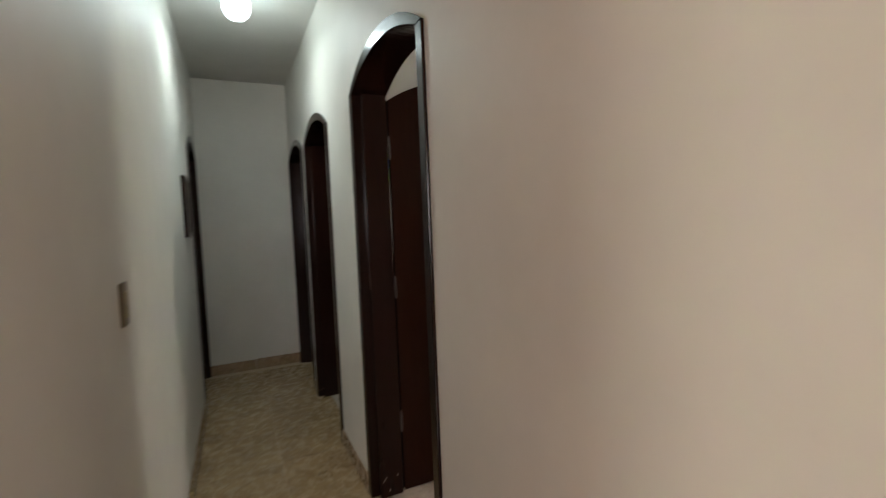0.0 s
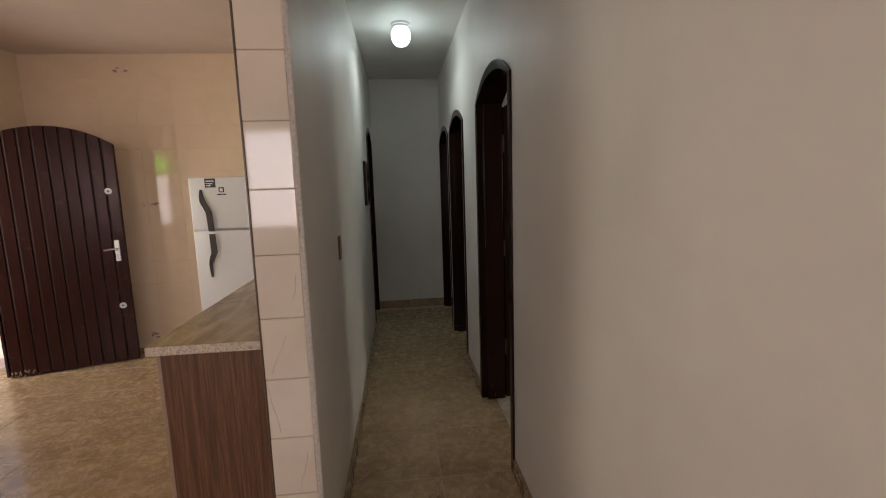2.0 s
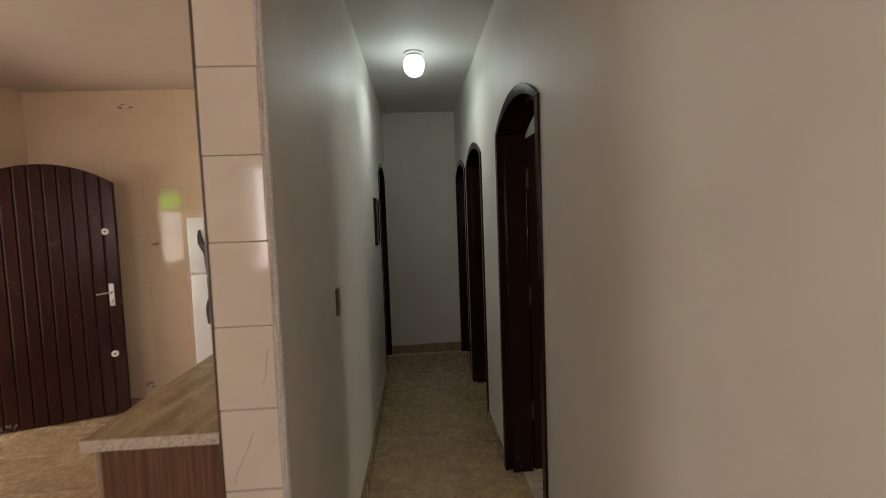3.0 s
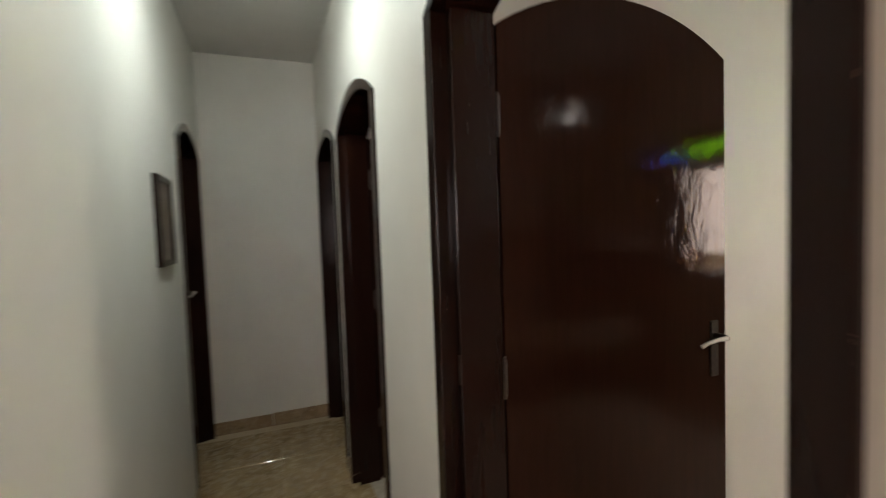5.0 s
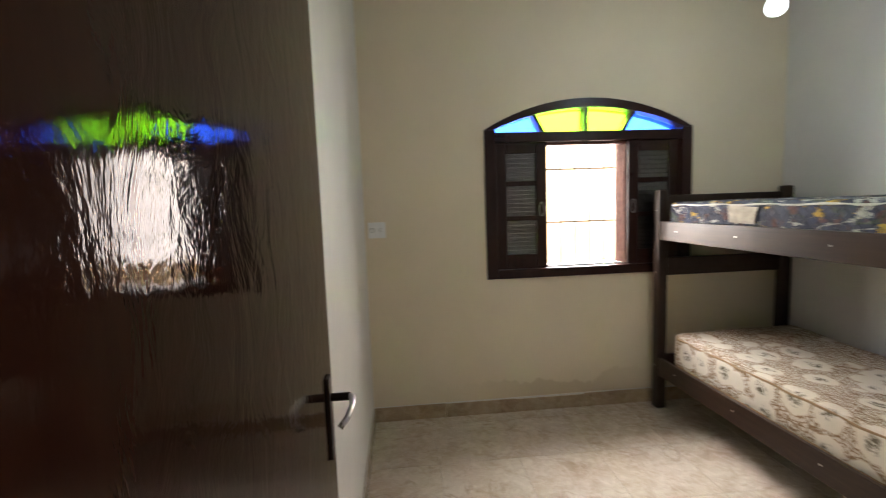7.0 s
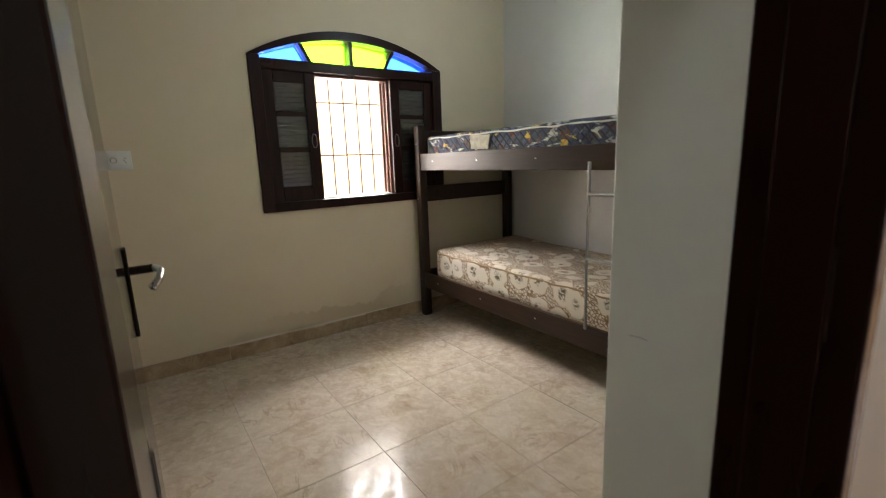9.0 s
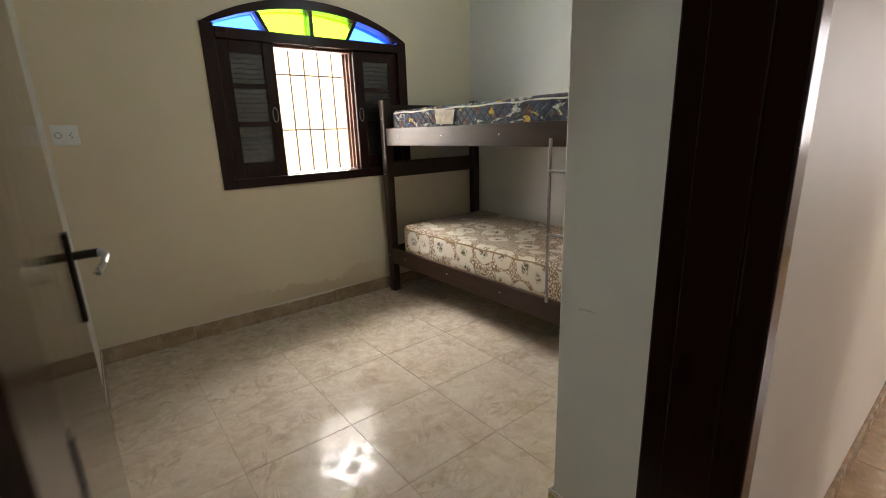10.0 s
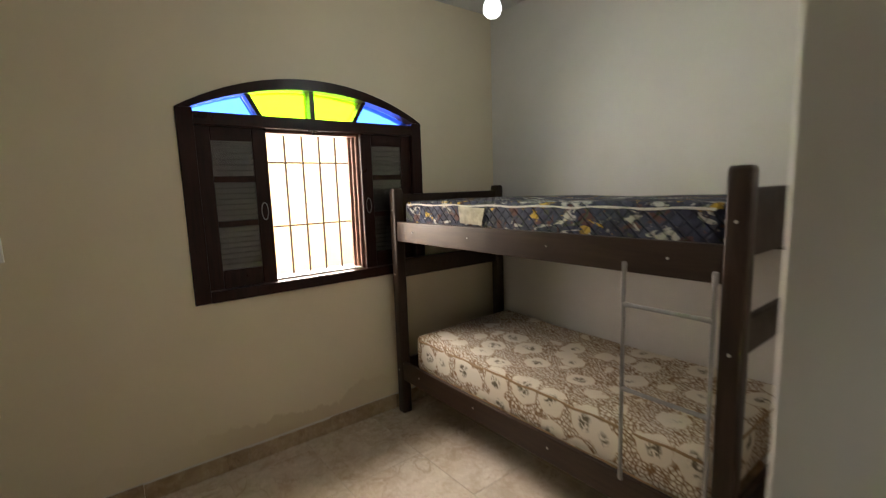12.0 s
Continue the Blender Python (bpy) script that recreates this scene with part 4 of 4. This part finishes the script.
# ---- kitchen ----
counter = empty("kitchen_counter_unit", -0.6, 1.8, 0, "brown wood-grain laminate base unit under the granite worktop", "cabinet")
bm = bmesh.new()
box(bm, -0.762, -0.373, 0.975, 2.9, 0.0, 0.880, bevel=0.002)
part("body", bm, LAMINATE, counter)
for i in range(4):
    y = 0.98 + i * 0.48
    bm = bmesh.new()
    box(bm, -0.779, -0.763, y, y + 0.474, 0.09, 0.872, bevel=0.002)
    part("cabinet_door", bm, EDGEBAND, counter, "beige edged cabinet door")
for i in range(2):
    bm = bmesh.new()
    y0, y1 = 0.956 + i * 0.60, 1.553 + i * 1.36
    box(bm, -0.797, -0.372, y0, y1, 0.882, 0.913, bevel=0.003)
    slab = tagged(obj("granite_worktop", bm, GRANITE), "brownish veined granite worktop slab on the base unit", "worktop")
    if i == 0:
        bm = bmesh.new()
        box(bm, -0.796, -0.373, 0.950, 0.956, 0.8815, 0.9125, bevel=0.002)
        part("sawn_edge", bm, GEDGE, slab, "rough pale sawn edge")

FX0, FX1, FY, FZ = -1.545, -0.955, 3.13, 1.556
fridge = empty("refrigerator", (FX0 + FX1) / 2, FY + 0.3, 0, "white two-door refrigerator with dark curved handles", "refrigerator")
bm = bmesh.new()
box(bm, FX0, FX1, FY + 0.06, FY + 0.60, 0.02, FZ, bevel=0.012, seg=3)
part("body", bm, ENAMEL, fridge, smooth=True)
for name, z0, z1 in (("freezer_door", 1.146, FZ), ("fridge_door", 0.06, 1.134)):
    bm = bmesh.new()
    box(bm, FX0, FX1, FY, FY + 0.055, z0, z1, bevel=0.010, seg=3)
    d = part(name, bm, ENAMEL, fridge, smooth=True)
    bm = bmesh.new()
    hx = FX0 + 0.09
    if z0 > 1:
        line = [(hx, FY - 0.004, 1.46), (hx, FY - 0.016, 1.41), (hx + 0.012, FY - 0.024, 1.36), (hx + 0.05, FY - 0.026, 1.28), (hx + 0.058, FY - 0.026, 1.13)]
    else:
        line = [(hx + 0.058, FY - 0.026, 1.108), (hx + 0.062, FY - 0.026, 0.96), (hx + 0.04, FY - 0.024, 0.91), (hx + 0.024, FY - 0.016, 0.86), (hx + 0.024, FY - 0.004, 0.76)]
    wid = [0.008, 0.014, 0.020, 0.020, 0.020] if z0 > 1 else [0.020, 0.020, 0.018, 0.012, 0.008]
    for (p, q, w0, w1) in zip(line, line[1:], wid, wid[1:]):
        a = [(p[0] - w0, p[1], p[2]), (p[0] + w0, p[1], p[2]), (q[0] + w1, q[1], q[2]), (q[0] - w1, q[1], q[2])]
        prism(bm, a, (0, 0.022, 0))
    part("handle", bm, GREYP, d, "dark grey curved handle")
bm = bmesh.new()
box(bm, FX0 + 0.125, FX0 + 0.205, FY - 0.002, FY, 1.475, 1.545)
st = part("sticker", bm, GREYP, fridge, "dark green energy sticker with pale bars")
for i, z in enumerate((1.522, 1.502, 1.486)):
    bm = bmesh.new()
    box(bm, FX0 + 0.132, FX0 + 0.195 - 0.012 * i, FY - 0.0032, FY - 0.002, z, z + 0.007)
    part("bar", bm, PLASTIC, st)
bm = bmesh.new()
box(bm, FX0 + 0.225, FX0 + 0.265, FY - 0.002, FY, 1.435, 1.475)
em = part("emblem", bm, GREYP, fridge, "small square dark emblem")
bm = bmesh.new()
box(bm, FX0 + 0.233, FX0 + 0.257, FY - 0.003, FY - 0.002, 1.443, 1.467, bevel=0.0004)
part("emblem_field", bm, ENAMEL, em)
bm = bmesh.new()
box(bm, FX0 + 0.21, FX0 + 0.28, FY - 0.002, FY, 1.415, 1.424)
part("emblem_bar", bm, GREYP, fridge)

# plank door, open into the kitchen
kd = empty("kitchen_plank_door", 0, 0, 0, "reddish brown arched plank door with vertical grooves, open, scuffed at its foot", "door")
KW, KN = 0.875, 10
bm = bmesh.new()
poly = [(0.004, 0.012, 0.02), (KW - 0.004, 0.012, 0.02)] + [(KW * (1 - i / 18), 0.012, arc(KW * (1 - i / 18), 0, KW, 1.855, 0.14) - 0.004) for i in range(19)]
prism(bm, poly, (0, 0.018, 0))
# shade of the grooves put into the near-black colour of the core
part("core", bm, GAP, kd)
for i in range(KN):
    a, b = KW * i / KN + 0.005, KW * (i + 1) / KN - 0.005
    for y0, y1 in ((0.0, 0.014), (0.028, 0.042)):
        bm = bmesh.new()
        pts = [(a, y0, 0.012), (b, y0, 0.012)] + [(b + (a - b) * k / 4, y0, arc(b + (a - b) * k / 4, 0, KW, 1.855, 0.14)) for k in range(5)]
        prism(bm, pts, (0, y1 - y0, 0))
        long = [e for e in bm.edges if abs(e.verts[0].co.z - e.verts[1].co.z) > 1]
        bmesh.ops.bevel(bm, geom=long, offset=0.005, segments=2, profile=0.5, affect="EDGES")
        part("board", bm, KDOORW, kd)
bm = bmesh.new()
box(bm, KW - 0.080, KW - 0.046, -0.008, 0.0, 0.885, 1.065, bevel=0.003)
kp = part("lock_plate", bm, STEEL, kd, "pale worn steel lock plate")
bm = bmesh.new()
tube(bm, [(KW - 0.062, -0.006, 0.995), (KW - 0.062, -0.05, 0.995), (KW - 0.09, -0.056, 0.995), (KW - 0.15, -0.052, 0.988)], 0.007, 10)
part("lever", bm, STEEL, kp, smooth=True)
for z in (1.475, 0.50):
    bm = bmesh.new()
    tube(bm, [(KW - 0.075, -0.006, z), (KW - 0.075, 0.0, z)], 0.026, 20)
    ros = part("lock_rosette", bm, PLASTIC, kd, "round pale lock rosette")
    bm = bmesh.new()
    tube(bm, [(KW - 0.075, -0.009, z), (KW - 0.075, -0.005, z)], 0.008, 12)
    part("keyhole", bm, GREYP, ros)
flecks("scuff", PALE, "bare pale scuffs at the foot of the door", kd, 0.005, 0.17, -0.0008, 0.0, 0.012, 0.055, 22, 0.005, 21)
flecks("scuff", CHIP, "chipped varnish", kd, 0.01, 0.80, -0.0005, 0.0, 0.02, 0.35, 30, 0.003, 22)
kd.matrix_world = pose(-3.06, 3.15, 0, 0, 0, 19.4)
door_frame(5, "y", KW_X - 0.035, 0.045, 2.29, 3.255, "reddish brown arched frame of the kitchen doorway")

kwin = empty("window_2", -3.3, 1.35, 1.0, "arched window with an iron grille and green fanlight in the kitchen wall", "window", kind="structure")
bm = bmesh.new()
box(bm, -3.22, -3.12, 0.85, 0.90, 1.0, 1.9, bevel=0.004)
box(bm, -3.22, -3.12, 1.80, 1.85, 1.0, 1.9, bevel=0.004)
box(bm, -3.22, -3.12, 0.90, 1.80, 1.0, 1.05, bevel=0.004)
box(bm, -3.22, -3.12, 0.90, 1.80, 1.70, 1.74, bevel=0.004)
arch_ring(bm, "y", -3.22, 0.10, 0.85, 1.85, 1.9, 0.15, 0.05)
part("window_frame", bm, WINWOOD, kwin)
bm = bmesh.new()
prism(bm, [(-3.18, 0.90, 1.74), (-3.18, 1.80, 1.74)] + [(-3.18, 1.80 - 0.9 * i / 10, arc(1.80 - 0.9 * i / 10, 0.9, 1.8, 1.9, 0.10)) for i in range(11)], (0.004, 0, 0))
pane = part("pane", bm, GREEN, kwin, "green glass")
pane.visible_shadow = False
for i in range(7):
    bm = bmesh.new()
    y = 0.98 + i * 0.123
    box(bm, -3.225, -3.215, y - 0.005, y + 0.005, 1.05, 1.70)
    part("grille_bar", bm, IRON, kwin)

for z in (1.27, 1.49):
    bm = bmesh.new()
    box(bm, -3.226, -3.214, 0.90, 1.80, z - 0.012, z + 0.012)
    part("grille_bar", bm, IRON, kwin)

# ---- outside ----
one("ground", TERRA, "terracotta paved yard around the house", (-60, 60, -60, 60, -0.12, -0.022), category="ground")
one("wall_neighbour_east", FACADE, "pale yellow rendered boundary wall outside the window", (5.0, 5.2, -8, 10, -0.02, 2.6), category="wall")
one("wall_neighbour_west", FACADE, "pale rendered boundary wall across the yard", (-6.4, -6.2, -8, 10, -0.02, 2.4), category="wall")
# unseen slab, its east overhang added to keep sun out of the bedroom window
one("roof", GROUT, "flat concrete roof slab of the house, unseen, overhanging to block sun", (-3.6, 4.3, -3.6, 5.0, 2.885, 3.05), category="roof")
one("wall_outer_north", FACADE, "plain rendered outer wall", (-3.26, -1.7, 3.82, 3.9, 0, 2.8), (3.3, 3.45, 2.4, END + 0.14, 0, 2.8), category="wall")

# ---- tiles ----


def tile_mesh(name, sx, sy, sz, mat, bev=0.002):
    bm = bmesh.new()
    box(bm, -sx / 2, sx / 2, -sy / 2, sy / 2, -sz / 2, sz / 2, bevel=bev)
    me = bpy.data.meshes.new(name)
    bmesh.ops.recalc_face_normals(bm, faces=bm.faces)
    bm.to_mesh(me)
    bm.free()
    me.materials.append(mat)
    return me


# tiled end of the hall's wall
pier = empty("wall_pier_tiles", -0.29, 0.83, 0, "cream glazed tiles on the end of the hall wall, worn brown joints", "wall tiles", kind="structure")
pm = tile_mesh("pier_tile", 0.138, 0.010, 0.2008, CTILE)
for i in range(14):
    ob = new("tile", pm)
    ob.parent = pier
    ob.matrix_world = pose(-0.2995 + 0.0006 * ((i * 5) % 3 - 1), 0.8245 + 0.0007 * ((i * 3) % 3), 0.0126 + 0.2026 * (i - 0.5), 0.25 * ((i * 7) % 3 - 1), 0, 0)
bm = bmesh.new()
box(bm, -0.369, -0.2304, 0.826, 0.83, 0, 2.655)
part("mortar", bm, WGROUT, pier)
bm = bmesh.new()
box(bm, -0.2302, -0.2155, 0.8245, 0.83, 0, 2.655, bevel=0.003)
part("plaster_border", bm, PLASTER, pier, "whitish plaster beside the tiles")
bm = bmesh.new()
box(bm, -0.3755, -0.368, 0.8195, 0.834, 0, 2.655, bevel=0.002)
part("edge_strip", bm, BROWNP, pier, "dark stained tile edge")
bm = bmesh.new()
for i in range(60):
    z0, z1 = 2.65 * i / 60, 2.65 * (i + 1) / 60
    w = 0.006 + 0.006 * noise.noise(Vector((0.4, 3.1, i * 0.37)))
    box(bm, -0.2302, -0.2302 + w, 0.8205, 0.8225, z0, z1)
part("plaster_edge", bm, PLASTER, pier, "crumbled plaster along the corner")

CRACK = plain("brown_hairline_crack", (0.44, 0.34, 0.26), 0.8)
rc = random.Random(17)
for z0, z1, xa, xb in ((0.64, 0.80, -0.335, -0.362), (0.43, 0.56, -0.285, -0.255), (0.845, 0.965, -0.345, -0.29), (1.08, 1.17, -0.262, -0.245)):
    bm = bmesh.new()
    pts = [(xa + (xb - xa) * k / 6 + rc.uniform(-0.003, 0.003), 0.8192, z0 + (z1 - z0) * k / 6 + rc.uniform(-0.004, 0.004)) for k in range(7)]
    tube(bm, pts, 0.0006, 5)
    part("crack", bm, CRACK, pier, "hairline crack in the glaze")

ktiles = empty("kitchen_wall_tiles", -1.8, 3.72, 0, "peach glazed wall tiles in the kitchen", "wall tiles", kind="structure")
km = tile_mesh("kitchen_tile", 0.3046, 0.008, 0.2046, KTILE, 0.0004)
for i in range(10):
    for j in range(13):
        x = -3.1 + 0.1525 + 0.305 * i
        if x > -0.45:
            continue
        ob = new("tile", km)
        ob.parent = ktiles
        ob.matrix_world = pose(x, KN_Y - 0.0035, 0.1 + 0.205 * j, 0.02 * (((i * 5 + j * 3) % 5) - 2), 0, 0.02 * (((i * 3 + j * 7) % 5) - 2))
for k, (x, z, w, h) in enumerate(((-2.265, 2.52, 0.13, 0.04), (-2.17, 1.34, 0.16, 0.05), (-2.275, 0.115, 0.09, 0.05))):
    rr = random.Random(k)
    for mat, lab, n in ((PLASTER, "chipped tile showing pale mortar", 8), (TERRA, "chipped tile showing bare clay", 6)):
        bm = bmesh.new()
        for i in range(n):
            a, b = x + rr.uniform(-w, w) / 2, z + rr.uniform(-h, h) / 2
            e, f = rr.uniform(0.006, 0.018), rr.uniform(0.004, 0.010)
            box(bm, a - e, a + e, KN_Y - 0.0095 - 0.0003 * i, KN_Y - 0.0075, b - f, b + f, bevel=0.0006)
        part("chipped_patch", bm, mat, ktiles, lab)
chip = empty("wall_chip", KW_X, 3.46, 2.52, "chipped patch of bare clay and mortar on the peach wall", "wall chip", kind="structure")
rr = random.Random(5)
for mat in (PLASTER, TERRA):
    bm = bmesh.new()
    for i in range(7):
        a, b, e, f = 3.46 + rr.uniform(-0.07, 0.07), 2.52 + rr.uniform(-0.03, 0.03), rr.uniform(0.006, 0.018), rr.uniform(0.004, 0.010)
        box(bm, KW_X, KW_X + 0.0015 + 0.0003 * i, a - e, a + e, b - f, b + f, bevel=0.0005)
    part("chip", bm, mat, chip)

floor = empty("floor", 0, 0, 0, "glazed beige marbled floor tiles with thin joints", "floor", kind="structure")
for x0, x1, mat in ((-3.26, 0.67, PGROUT), (0.67, 3.5, GROUT)):
    bm = bmesh.new()
    box(bm, x0, x1, -3.44, END, -0.02, -0.0014)
    part("mortar_bed", bm, mat, floor)
fm = tile_mesh("floor_tile", 0.4474, 0.4474, 0.010, TILE, 0.001)
hm = tile_mesh("hall_tile", 0.4465, 0.4465, 0.010, HTILE, 0.0015)
TX, TY, TS = 2.037, 1.434, 0.45


def floor_tile(i, j):
    ob = new("tile", fm if TX + (i + 0.5) * TS > 0.75 else hm)
    ob.parent = floor
    r = random.Random(i * 97 + j)
    ob.matrix_world = pose(TX + (i + 0.5) * TS, TY + (j + 0.5) * TS, -0.005 + 0.0003 * r.random(), 0.05 * (r.random() - 0.5), 0.05 * (r.random() - 0.5), 90 * r.randrange(4))


for i in range(-12, 4):
    for j in range(-11, 8):
        x, y = TX + (i + 0.5) * TS, TY + (j + 0.5) * TS
        if -3.3 < x < 3.7 and -3.5 < y < 4.75 and not (x > 0.85 and y < -0.95) and not (0.95 < x < 1.15 and y < 0.8) and not (x > 0.9 and y > 2.6) and not (x < -0.5 and y > 3.95):
            floor_tile(i, j)

terrace = empty("pavement_terrace", -4.7, 3.2, -0.022, "pale pinkish square tiles paving the sunlit terrace", "pavement", kind="structure")
tm = tile_mesh("terrace_tile", 0.394, 0.394, 0.012, PTILE)
for i in range(7):
    for j in range(12):
        ob = new("tile", tm)
        ob.parent = terrace
        ob.matrix_parent_inverse = terrace.matrix_world.inverted()
        ob.matrix_world = pose(-3.49 - 0.4 * i, 1.4 + 0.4 * j, -0.016)
